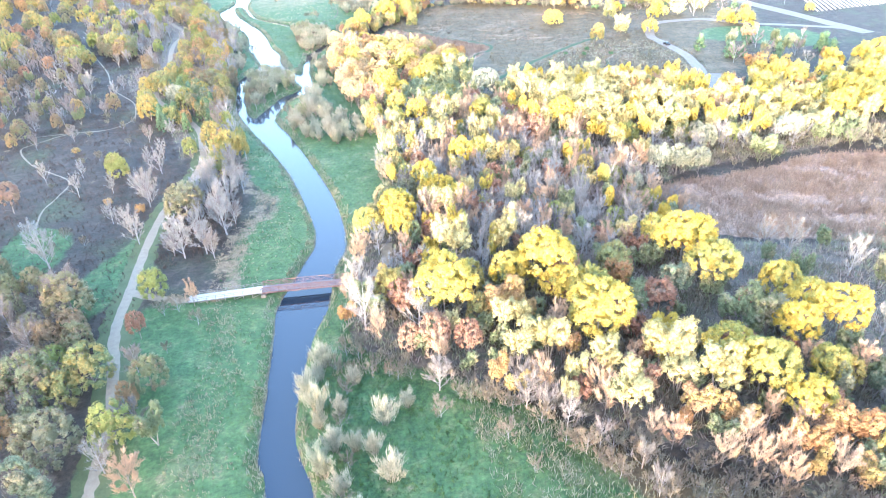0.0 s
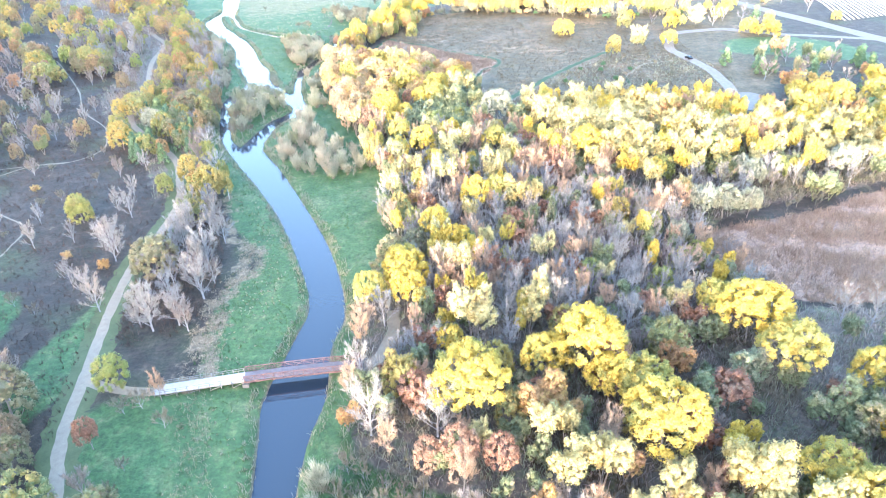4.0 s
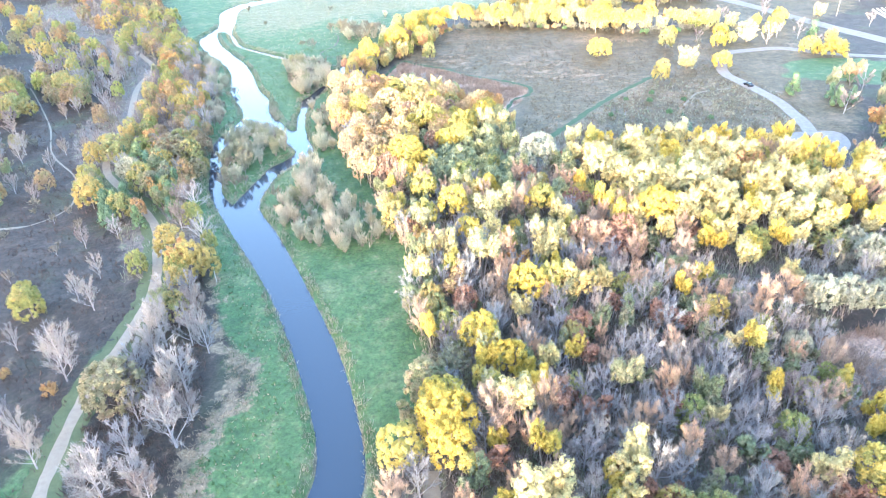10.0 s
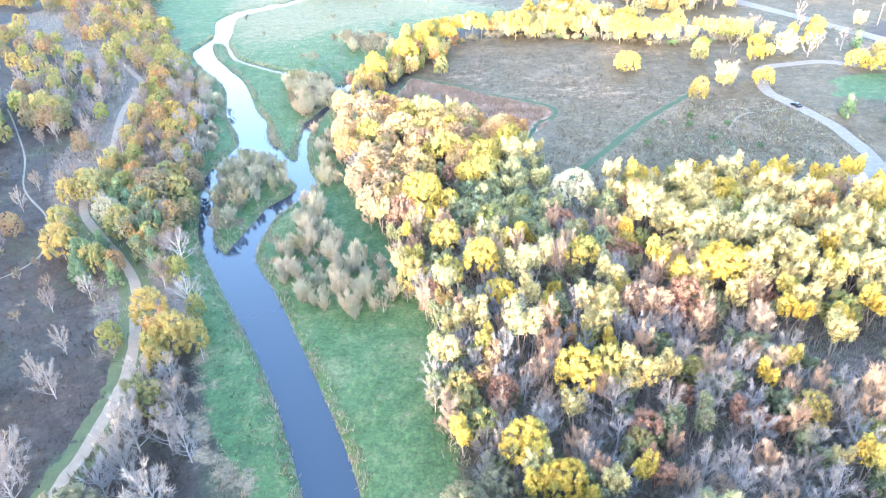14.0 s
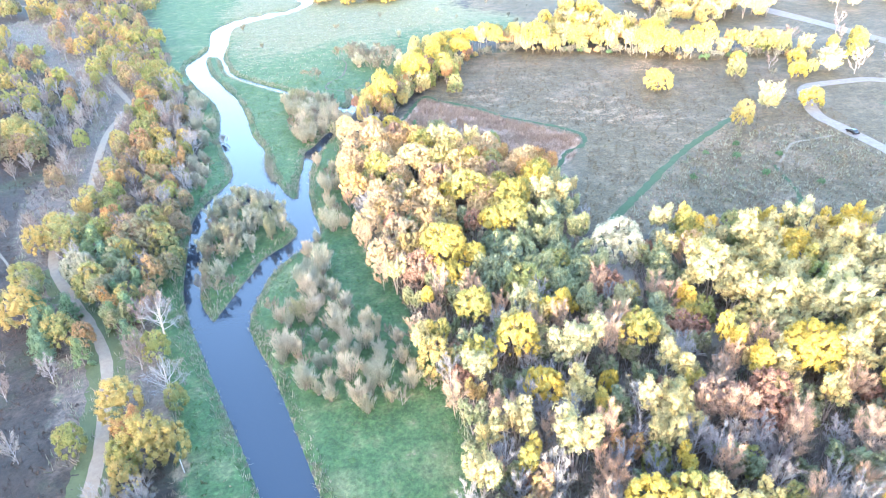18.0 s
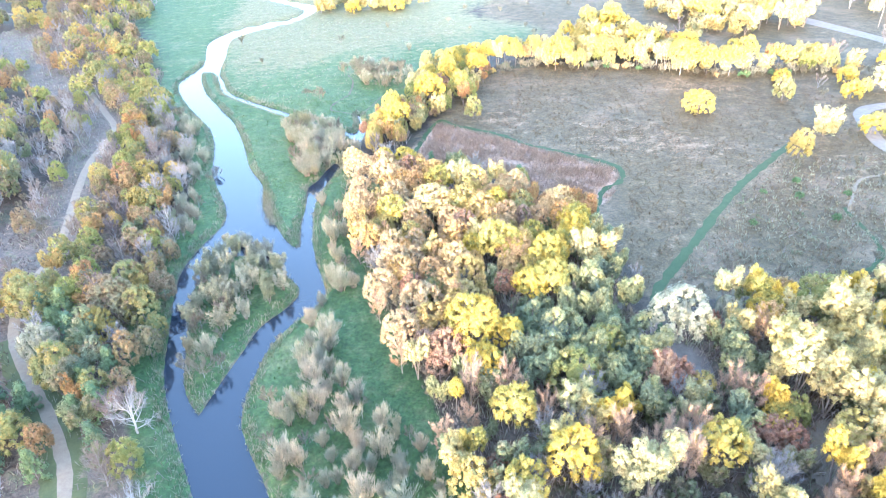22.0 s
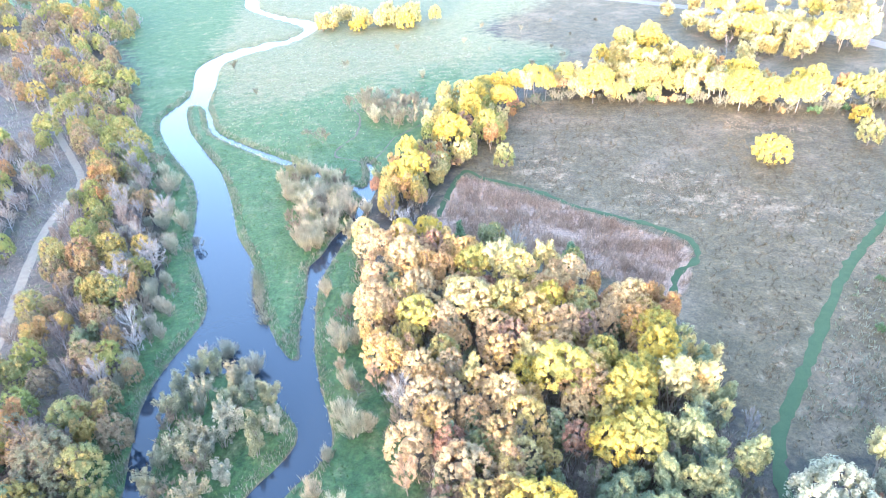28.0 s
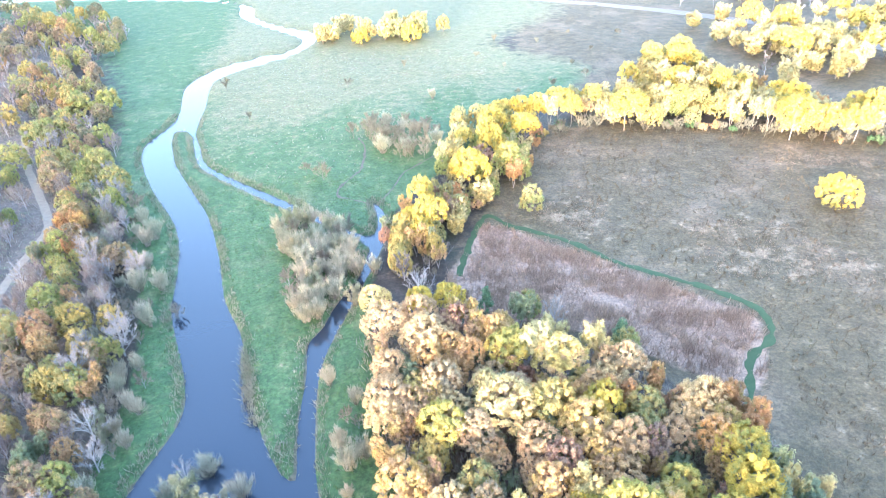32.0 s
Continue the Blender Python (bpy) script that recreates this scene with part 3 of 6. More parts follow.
def crown_shape(h, base, spread, lobes, sprays, size, seed, profile="round", body=0.7, tall=1.2):
    """A crown of many leaf tufts set over a few boughs, with gaps between the boughs."""
    r = np.random.default_rng(seed)
    cz, rz = (h + base) / 2, (h - base) / 2
    boughs = r.normal(size=(8, 3)) + np.array([0, 0, 0.3])
    boughs /= np.linalg.norm(boughs, axis=1, keepdims=True)
    area = 2 * math.pi * spread * (spread + rz) * 0.62
    mean = 0.93 * math.sqrt(area / (math.pi * lobes))
    verts, faces, count = [], [], 0
    if profile != "cone":
        core = PUFF_V * r.uniform(0.36, 0.48, (12, 1)) * np.array([spread, spread, rz * 0.9]) + np.array([0, 0, cz])
        verts, faces, count = core.tolist(), PUFF_F.tolist(), 12
    centres, normals, sizes = [], [], []
    for k in range(lobes):
        u, t = (k + 0.5) / lobes, k * 2.39996 + r.uniform(-0.35, 0.35)
        lobe = mean * r.uniform(0.62, 1.3)
        form = np.array([1.0, 1.0, tall])
        if profile == "cone":
            d = np.array([math.cos(t), math.sin(t), 0.3])
            p = np.array([d[0] * spread * u * 0.8, d[1] * spread * u * 0.8, h - 0.4 - (h - base - 0.6) * u])
        else:
            z = 1 - 1.5 * u + r.uniform(-0.08, 0.08) if profile == "full" else 1 - 1.32 * u + r.uniform(-0.1, 0.1)
            z = min(max(z, -0.8), 1.0)
            q = math.sqrt(max(1 - z * z, 0))
            d = np.array([math.cos(t) * q, math.sin(t) * q, z])
            near = float(np.clip((boughs @ d).max(), 0, 1))
            reach = ((0.82 + 0.15 * near ** 3) if profile == "full" else (0.70 + 0.28 * near ** 3)) * (1.0 if k % 5 else r.uniform(0.65, 0.92))
            if profile == "full":
                wide = q if z > 0 else 1.0 + 0.12 * z
                p = np.array([math.cos(t) * wide * spread * reach, math.sin(t) * wide * spread * reach, base + (h - base) * (0.34 + 0.60 * z * reach if z > 0 else 0.34 + 0.36 * z)])
            else:
                p = np.array([d[0] * spread * reach, d[1] * spread * reach, cz + (d[2] * reach) * rz * 0.94])
        spin = np.array(Euler((r.uniform(0, 6), r.uniform(0, 6), r.uniform(0, 6))).to_matrix())
        shape = (PUFF_V @ spin) * (lobe * body * r.uniform(0.7, 1.2, (12, 1))) * form
        verts += (p - d * lobe * 0.15 + shape).tolist()
        faces += (PUFF_F + count).tolist()
        count += 12
        n = max(int(sprays * (lobe / mean) ** 2), 8)
        w = r.normal(size=(n, 3)) + d * 0.7 + np.array([0, 0, 0.3])
        w /= np.linalg.norm(w, axis=1, keepdims=True)
        deep = 1.05 - 0.45 * r.uniform(0, 1, n) ** 1.8 + r.normal(size=n) * 0.09
        centres += (p + w * (lobe * deep)[:, None] * form).tolist()
        normals += (w * 0.85 + d * 0.2 + np.array([0, 0, 0.15]) + r.normal(size=(n, 3)) * 0.36).tolist()
        sizes += (size * r.uniform(0.6, 1.35, n)).tolist()
    lv, lf = leaf_quads(centres, normals, sizes, r)
    return verts + lv, faces + [tuple(a + count for a in f) for f in lf]


def blades(starts, ways, lengths, width, r):
    """Slender pointed blades from the starts along the ways."""
    n = len(starts)
    side = np.cross(ways, r.normal(size=(n, 3)))
    side /= np.linalg.norm(side, axis=1, keepdims=True) + 1e-9
    side *= width * 0.5
    v = np.stack([starts - side, starts + side, starts + ways * lengths[:, None]], 1).reshape(-1, 3)
    return v.tolist(), np.arange(3 * n).reshape(-1, 3).tolist()


def bare_shape(h, spread, base, count, twigs, length, seed, trunk_r, width, up, forks):
    """A leafless tree: trunk, rising limbs, branches and fine twigs that follow them. Returns the wood and the twigs."""
    r = np.random.default_rng(seed)
    v, f = [], []
    lean = r.uniform(-0.05, 0.05, 2)
    knots = [np.array([lean[0] * z + r.uniform(-0.12, 0.12), lean[1] * z + r.uniform(-0.12, 0.12), z]) for z in (-0.3, h * 0.25, h * 0.5, h * 0.78, h * 0.97)]
    for k in range(4):
        tube(v, f, knots[k], knots[k + 1], trunk_r * (1, 0.75, 0.5, 0.25)[k], trunk_r * (0.75, 0.5, 0.25, 0.06)[k], 5)
    starts, ways = [], []
    for k in range(count):
        u = (k + 0.5) / count
        z = base + (h * 0.62 - base) * u
        j = min(int(z / (h * 0.25)), 3)
        foot = knots[j] + (knots[j + 1] - knots[j]) * ((z - knots[j][2]) / (knots[j + 1][2] - knots[j][2]))
        t = k * 2.4 + r.uniform(-0.4, 0.4)
        q = r.uniform(0.55, 1.0) * (1 - 0.45 * u)
        top = min(h * (0.98 - 0.38 * q * q), z + spread * r.uniform(0.5, 1.15) * (0.5 + up))
        tip = np.array([foot[0] + math.cos(t) * spread * q, foot[1] + math.sin(t) * spread * q, top])
        mid = foot * 0.5 + tip * 0.5 + np.array([math.cos(t), math.sin(t), -0.6]) * spread * q * 0.08
        tube(v, f, foot, mid, trunk_r * 0.36, trunk_r * 0.22, 4)
        tube(v, f, mid, tip, trunk_r * 0.22, trunk_r * 0.05, 3)
        for m in range(forks + 3):
            w = 0.3 + 0.7 * (m + r.uniform(0, 0.8)) / (forks + 3)
            a = foot + (mid - foot) * w * 2 if w < 0.5 else mid + (tip - mid) * (w * 2 - 1)
            way = (tip - foot) / np.linalg.norm(tip - foot) + r.normal(size=3) * 0.42 + np.array([0, 0, up * 0.35])
            way /= np.linalg.norm(way)
            reach = spread * q * r.uniform(0.32, 0.55)
            b = a + way * reach
            b[2] = min(b[2], h)
            tube(v, f, a, b, trunk_r * 0.13, trunk_r * 0.03, 3)
            for g in (0.35, 0.65, 0.95):
                starts.append(a + (b - a) * g)
                ways.append(way)
        starts.append(tip)
        ways.append((tip - mid) / np.linalg.norm(tip - mid))
    pick = r.integers(len(starts), size=twigs)
    e, d = np.array(starts)[pick], np.array(ways)[pick]
    d = d + r.normal(size=(twigs, 3)) * 0.5 + np.array([0, 0, up * 0.4])
    d /= np.linalg.norm(d, axis=1, keepdims=True)
    e = e + r.normal(size=(twigs, 3)) * length * 0.10
    return (v, f), blades(e, d, length * r.uniform(0.45, 1.0, twigs), width, r)


def feathers(h, spread, stems, count, length, width, seed):
    """Upright stems from one foot, with thin rising wands and slender leaves along them."""
    r = np.random.default_rng(seed)
    sv, sf, e, d = [], [], [], []
    for k in range(stems):
        t, q = k * 2.4 + r.uniform(-0.4, 0.4), spread * ((k + 0.4) / stems) ** 0.6
        foot = np.array([math.cos(t) * q * 0.25, math.sin(t) * q * 0.25, -0.2])
        top = np.array([math.cos(t) * q * 0.9, math.sin(t) * q * 0.9, h * r.uniform(0.55, 1.0) * (1 - 0.3 * q / spread)])
        mid = foot * 0.5 + top * 0.5 + np.array([-math.cos(t), -math.sin(t), 0]) * q * 0.12
        tube(sv, sf, foot, mid, 0.07, 0.05, 3)
        tube(sv, sf, mid, top, 0.05, 0.015, 3)
        n = int(count / stems)
        u = r.uniform(0.25, 1.0, n) ** 0.7
        a = np.where(u[:, None] < 0.5, foot + (mid - foot) * u[:, None] * 2, mid + (top - mid) * (u[:, None] * 2 - 1))
        e.append(a + r.normal(size=(n, 3)) * np.array([1, 1, 0.5]) * (0.10 + 0.16 * (1 - u))[:, None] * spread * 0.8)
        d.append(r.normal(size=(n, 3)) * 0.20 + np.array([math.cos(t) * 0.3, math.sin(t) * 0.3, 1.0]))
    e, d = np.concatenate(e), np.concatenate(d)
    d /= np.linalg.norm(d, axis=1, keepdims=True)
    return (sv, sf), blades(e, d, length * r.uniform(0.5, 1.3, len(e)), width, r)


def tufted(h, spread, stems, sprays, size, seed):
    """Several thin stems from one foot, each with a soft oval tuft of small leaves at its top."""
    r = np.random.default_rng(seed)
    sv, sf, centres, normals, sizes = [], [], [], [], []
    for k in range(stems):
        t, q = k * 2.4 + r.uniform(-0.4, 0.4), spread * ((k + 0.3) / stems) ** 0.6
        foot = np.array([math.cos(t) * q * 0.2, math.sin(t) * q * 0.2, -0.2])
        top = np.array([math.cos(t) * q, math.sin(t) * q, h * r.uniform(0.66, 0.9) * (1 - 0.15 * q / spread)])
        mid = foot * 0.45 + top * 0.55 + np.array([-math.cos(t), -math.sin(t), 0]) * q * 0.15
        tube(sv, sf, foot, mid, 0.10, 0.07, 4)
        tube(sv, sf, mid, top, 0.07, 0.02, 3)
        for g in range(6):
            u = 1.0 - 0.11 * g
            c = foot + (top - foot) * u + np.array([r.uniform(-1, 1), r.uniform(-1, 1), r.uniform(-0.4, 0.4)]) * spread * (0.08 + 0.06 * g)
            form = np.array([1, 1, r.uniform(1.2, 1.7)]) * spread * r.uniform(0.17, 0.29)
            w = r.normal(size=(sprays, 3))
            w /= np.linalg.norm(w, axis=1, keepdims=True)
            centres += (c + w * r.uniform(0.35, 1.05, (sprays, 1)) * form).tolist()
            normals += (w + r.normal(size=(sprays, 3)) * 0.5).tolist()
            sizes += (size * r.uniform(0.6, 1.3, sprays)).tolist()
    return (sv, sf), leaf_quads(centres, normals, sizes, r)


STOCK, SPREAD = {}, {}


def stock(kind, far, name, category, label, trunk, crown):
    """Keeps one model of a plant, to be copied; it stands far below the ground's edge until it is placed."""
    STOCK.setdefault((kind, far), []).append((name, category, label, trunk, crown))


def to_mesh(name, vf, mat):
    me = bpy.data.meshes.new(name)
    me.from_pydata(vf[0], [], vf[1])
    me.materials.append(mat)
    return me


def leafy(kind, name, label, leaves, bark, h, base, spread, lobes, sprays, size, variants=3, profile="round", trunk_r=0.3, branch=7, category="tree", body=0.7, tall=1.2, stems=1):
    """Models of a leafy plant, fine ones for near the river and plainer ones for afar; some grow as a clump of stems."""
    SPREAD[kind] = spread
    for k in range(variants):
        for far in (False, True):
            if far and k > 1:
                continue
            r = random.Random(hash_of(kind) + k)
            hh, ss = h * r.uniform(0.80, 0.98), spread * r.uniform(0.92, 1.12)
            wood, crown = ([], []), ([], [])
            for j in range(stems):
                t, off = j * 6.283 / stems + r.uniform(-0.4, 0.4), 0.0 if stems == 1 else ss * r.uniform(0.42, 0.62)
                hj, sj = (hh, ss) if stems == 1 else (hh * r.uniform(0.72, 1.0), ss * r.uniform(0.46, 0.64))
                v, f = limbs(hj, sj * 0.7, max(base * 0.9, 0.6), 3 if far else max(branch // stems, 3), r, trunk_r * 0.6, forks=0 if far else 1)
                leaf = crown_shape(hj, base, sj, int(lobes * (0.5 if far else 1.0) / stems), int(sprays * 0.7) if far else sprays, size * 1.5 if far else size, hash_of(kind) + k + 100 * j, profile, 0.78 if far else body, tall)
                for out, vs, fs in ((wood, v, f), (crown, *leaf)):
                    n = len(out[0])
                    out[0].extend((p[0] + math.cos(t) * off * p[2] / hj * 1.3, p[1] + math.sin(t) * off * p[2] / hj * 1.3, p[2]) for p in vs)
                    out[1].extend(tuple(i + n for i in q) for q in fs)
            stock(kind, far, name, category, label, to_mesh(name + "_trunk", wood, bark), to_mesh(name + "_crown", crown, LEAVES[leaves]))


def hash_of(text):
    return sum((i + 3) * ord(c) for i, c in enumerate(text)) % 9973


def bare(kind, name, label, bark, twigs, h, base, spread, branch, count, length, variants=3, trunk_r=0.22, category="tree", width=0.06, forks=2, up=0.7):
    """Models of a leafless plant, fine and plain."""
    SPREAD[kind] = spread
    for k in range(variants):
        for far in (False, True):
            if far and k > 1:
                continue
            r = random.Random(hash_of(kind) + k)
            hh, ss = h * r.uniform(0.9, 1.1), spread * r.uniform(0.9, 1.15)
            wood, fans = bare_shape(hh, ss, base, 6 if far else branch, count // 2 if far else count, length, hash_of(kind) + k, trunk_r, width * 1.8 if far else width, up, 0 if far else forks)
            stock(kind, far, name, category, label, to_mesh(name + "_trunk", wood, bark), to_mesh(name + "_crown", fans, twigs))


def feathery(kind, name, label, leaves, h, spread, stems, count, length, width, category="shrub"):
    """Models of a willow."""
    SPREAD[kind] = spread
    for k in range(4):
        for far in (False, True):
            if far and k > 1:
                continue
            if category == "tree":
                stalks, plumes = tufted(h, spread, stems, count // 2 if far else count, length * 1.5 if far else length, hash_of(kind) + k)
            else:
                stalks, plumes = feathers(h, spread, stems, count // 2 if far else count, length, width * 1.8 if far else width, hash_of(kind) + k)
            stock(kind, far, name, category, label, to_mesh(name + "_stems", stalks, PALE_BARK), to_mesh(name + "_crown", plumes, LEAVES[leaves]))


leafy("yellow", "cottonwood", "tall cottonwood tree with bright yellow autumn crown", "yellow", BARK, 15, 3.0, 5.2, 155, 32, 0.29, 4)
leafy("sunny", "yellow_bush", "round free-standing tree with yellow autumn leaves down to the ground", "yellow", BARK, 9, 0.3, 4.4, 130, 28, 0.27, 2, "full")
leafy("pale", "linden", "full tree with pale yellow leaves down to the ground", "cream", BARK, 12, 0.5, 4.2, 120, 28, 0.29, 3, "full", stems=3)
leafy("gold", "hackberry", "round tree turning from green to dull gold", "gold", BARK, 12, 0.8, 4.3, 120, 29, 0.27, 3, "full")
leafy("lime", "young_maple", "round tree with yellow-green autumn leaves", "lime", BARK, 10, 0.5, 3.9, 111, 29, 0.25, 3, "full")
leafy("poplar", "poplar", "slender poplar tree with bright yellow autumn leaves", "yellow", PALE_BARK, 14, 3.4, 3.1, 94, 30, 0.25, 3, tall=1.45, stems=2)
leafy("cream", "aspen", "clump of slim aspen stems with pale yellow crowns", "cream", PALE_BARK, 14, 3.6, 3.2, 86, 29, 0.25, 4, tall=1.35, stems=3)
leafy("olive", "box_elder", "rounded tree with dull olive green foliage", "olive", BARK, 12, 0.5, 3.4, 99, 27, 0.25, 4, tall=1.35, stems=2)
leafy("orange", "maple", "maple tree in orange autumn colour", "orange", BARK, 12, 1.0, 3.6, 111, 28, 0.25, 3, stems=2)
leafy("oak", "oak", "broad oak tree with tan and pale brown leaves", "oak", BARK, 13, 1.0, 4.5, 181, 23, 0.25, 6, tall=1.05)
leafy("buroak", "bur_oak", "rounded oak tree with grey-green and bronze leaves", "buroak", BARK, 12, 0.8, 4.3, 159, 25, 0.26, 4, "full", tall=1.05)
leafy("bronze", "bronze_oak", "rounded oak tree in dull bronze and orange-brown", "bronze", BARK, 11, 0.6, 3.8, 130, 26, 0.25, 3, "full", tall=1.1)
leafy("redoak", "red_oak", "broad oak tree with russet brown leaves", "redoak", BARK, 13, 1.0, 4.5, 142, 21, 0.25, 3)
leafy("conifer", "red_cedar", "dark green cedar tree of conical shape", "conifer", BARK, 8, 0.2, 2.4, 26, 46, 0.30, 3, "cone", 0.18, 4)
feathery("willow", "willow_shrub", "feathery grey-green willow shrub on the river bank", "willow", 5.8, 2.5, 17, 1100, 1.3, 0.09)
feathery("palewillow", "willow_tree", "slender pale willow tree with soft foliage on thin stems", "palewillow", 7.6, 2.5, 6, 70, 0.25, 0.09, "tree")
leafy("grove", "green_ash", "upright tree with grey-green leaves yellowing at the top", "grove", BARK, 12, 0.6, 3.5, 111, 30, 0.25, 4, tall=1.7, stems=2)
leafy("silver", "silver_poplar", "pale silvery poplar tree at the edge of the woods", "silver", PALE_BARK, 13, 0.6, 4.8, 155, 29, 0.27, 2, tall=1.4)
leafy("shrub", "shrub", "low rounded green shrub", "shrub", BARK, 3, 0.1, 1.8, 16, 34, 0.24, 3, trunk_r=0.08, branch=4, category="shrub")
leafy("rust", "rust_shrub", "low rust-coloured autumn shrub", "orange", BARK, 3.4, 0.1, 1.8, 16, 34, 0.24, 2, trunk_r=0.08, branch=4, category="shrub")
bare("bare", "bare_tree", "leafless grey tree with fine upright twigs", GREY_BARK, TWIGS, 11, 0.8, 3.6, 15, 1500, 1.35, 5, 0.21, width=0.08)
bare("ash", "bare_ash", "leafless pale grey tree with spreading twigs", GREY_BARK, ASH_TWIGS, 10.5, 1.0, 3.6, 15, 1400, 1.35, 4, 0.22, width=0.08)
bare("elm", "bare_elm", "leafless bushy tree with purple-grey twigs", GREY_BARK, ELM_TWIGS, 9.5, 0.5, 3.9, 15, 1700, 1.35, 4, 0.19, width=0.08, forks=1)
bare("russet", "bare_birch", "nearly leafless russet tree with pale trunk", PALE_BARK, RUSSET_TWIGS, 12, 0.8, 3.4, 15, 2100, 1.4, 4, 0.16, width=0.09, up=0.9)
bare("white", "dead_tree", "bleached leafless tree with white branches", WHITE_BARK, ASH_TWIGS, 9, 0.8, 4.6, 14, 700, 1.5, 3, 0.26, width=0.09, up=0.5)
bare("brush", "bare_shrub", "leafless grey-tan shrub with dense twigs", GREY_BARK, BRUSH_TWIGS, 4.2, 0.2, 2.4, 9, 700, 1.1, 4, 0.09, "shrub", 0.085, 1, 0.9)

PLACED = []


THICKET = []


def plant(kind, x, y, scale=1.0, stretch=1.0, plain=False):
    far = y > 480 or x < -130 or x > 130
    models = STOCK[kind, far or plain]
    name, category, label, trunk, crown = models[rng.randrange(len(models))]
    if plain or kind == "brush" and (far or y > 385 or x < -95):
        THICKET.append((kind, trunk, crown, x, y, scale, rng.uniform(0, 6.28)))
        PLACED.append((x, y, scale * SPREAD[kind]))
        return
    root = new(name)
    root.empty_display_size = 0.5
    tall = scale ** 0.6 * stretch
    root.matrix_basis = Matrix.Translation((x, y, ground_z(x, y))) @ Matrix.Rotation(rng.uniform(0, 6.28), 4, "Z") @ Matrix.Diagonal((scale, scale, tall, 1))
    for part_name, me in (("trunk", trunk), ("crown", crown)):
        new(part_name, me).parent = root
    tagged(root, label, category, group=category + "s of the valley")
    PLACED.append((x, y, scale * SPREAD[kind]))
    return root


WAYS = [(FAR_TRAIL, 3.0), (TRAIL, 1.3), (SPUR_EAST, 1.3), (SPUR_WEST, 1.2), (MOWN_TRACK, 1.8), (MOWN_LOOP, 1.3), (ROAD, 2.6), (HIGHWAY, 5.0), (FOOTPATH, 0.4), (FOOTPATH_WEST, 0.4), ([(-44, 132.2), (-4, 132.2)], 1.8), ([(50, 257), (51, 248)], 2.2), ([(142, 260), (154, 265)], 8.0), ([(61, 229), (66, 233)], 1.2)]
WAY_D = np.min([near_line(smooth(way), GP) - wide for way, wide in WAYS], 0)


def scatter(poly, gap, kinds, low=0.75, high=1.15, keep=0.42, seed=1, plain=False):
    """Plants over a stretch of land, at about that gap, clear of the ways and the water."""
    r = random.Random(seed)
    line = smooth(poly + poly[:1], 3)
    lo, hi = line.min(0), line.max(0)
    spots = []
    y = lo[1]
    while y < hi[1]:
        x = lo[0] + r.uniform(0, gap)
        while x < hi[0]:
            spots.append((x + r.uniform(-0.75, 0.75) * gap, y + r.uniform(-0.75, 0.75) * gap))
            x += gap
        y += gap * 0.88
    pts = np.array(spots)
    ok = signed(line, pts) < 0
    ok &= sample(WAY_D, pts) > 3.0
    ok &= sample(RIVER_D, pts) > 0.8
    names = [k for k, w in kinds.items() for _ in range(w)]
    for (x, y), good in zip(spots, ok):
        pick, s = r.choice(names), r.uniform(low, high)
        if good and all((x - a) ** 2 + (y - b) ** 2 > (gap * keep + c * 0.4) ** 2 for a, b, c in PLACED):
            plant(pick, x, y, s, r.uniform(0.9, 1.1), plain)

# trees and shrubs that stand out: place and size
for x, y, s in [(-1.5, 149.6, 0.79), (6.3, 153.7, 1.01), (13.7, 114.4, 1.25), (38.8, 121.5, 1.25), (43.9, 100.0, 1.25), (73.9, 125.4, 1.25), (75.1, 114.6, 1.14), (86.9, 107.0, 0.83), (89.5, 99.1, 0.95), (93.3, 93.7, 0.92), (81.4, 92.0, 0.8), (66.0, 88.2, 0.96), (69.0, 81.7, 1.01), (81.5, 81.2, 0.65), (72.4, 73.0, 0.78), (44.7, 111.0, 0.98), (29.8, 122.0, 0.81), (6.5, 158.3, 0.81), (6.2, 148.6, 0.72), (13.4, 131.2, 0.51), (39.7, 113.8, 0.83), (69.7, 132.4, 0.81), (78.6, 129.4, 0.8), (16.7, 175.6, 0.8), (20.7, 169.0, 0.65), (29.5, 190.6, 0.86), (35.8, 191.0, 0.77), (11.4, 227.2, 0.68), (20.0, 229.7, 0.78), (21.7, 218.0, 0.68)]:
    plant("yellow", x, y, s)
for x, y, s in [(13.6, 242.2, 0.77), (43.3, 229.0, 0.79), (69.5, 215.6, 0.97), (31.3, 286.1, 0.94), (40.6, 295.3, 0.82), (25.3, 276.8, 0.76), (10.2, 263.5, 0.99), (56.4, 233.6, 0.49), (33.7, 217.7, 0.35), (77.2, 218.4, 0.71), (89.7, 251.8, 0.78), (4.6, 350.8, 0.62), (-1.8, 314.4, 0.8), (42.8, 302.4, 0.77), (21.4, 292.6, 0.96), (34.5, 289.8, 0.76), (29.8, 276.5, 0.82), (16.4, 262.2, 0.65), (10.8, 255.0, 0.69), (69.8, 261.1, 0.64), (31.1, 297.4, 0.63), (16.2, 295.4, 0.62), (18.8, 407.2, 1.14), (32.6, 442.0, 1.0), (43.1, 438.1, 0.91), (59.3, 454.1, 1.06), (79.5, 443.0, 1.25), (4.8, 386.1, 0.84), (127.6, 422.2, 1.25), (138.0, 419.4, 0.8)]:
    plant("yellow", x, y, s)
for x, y, s in [(146.3, 416.5, 0.96), (-1.6, 349.8, 0.63)]:
    plant("yellow", x, y, s)
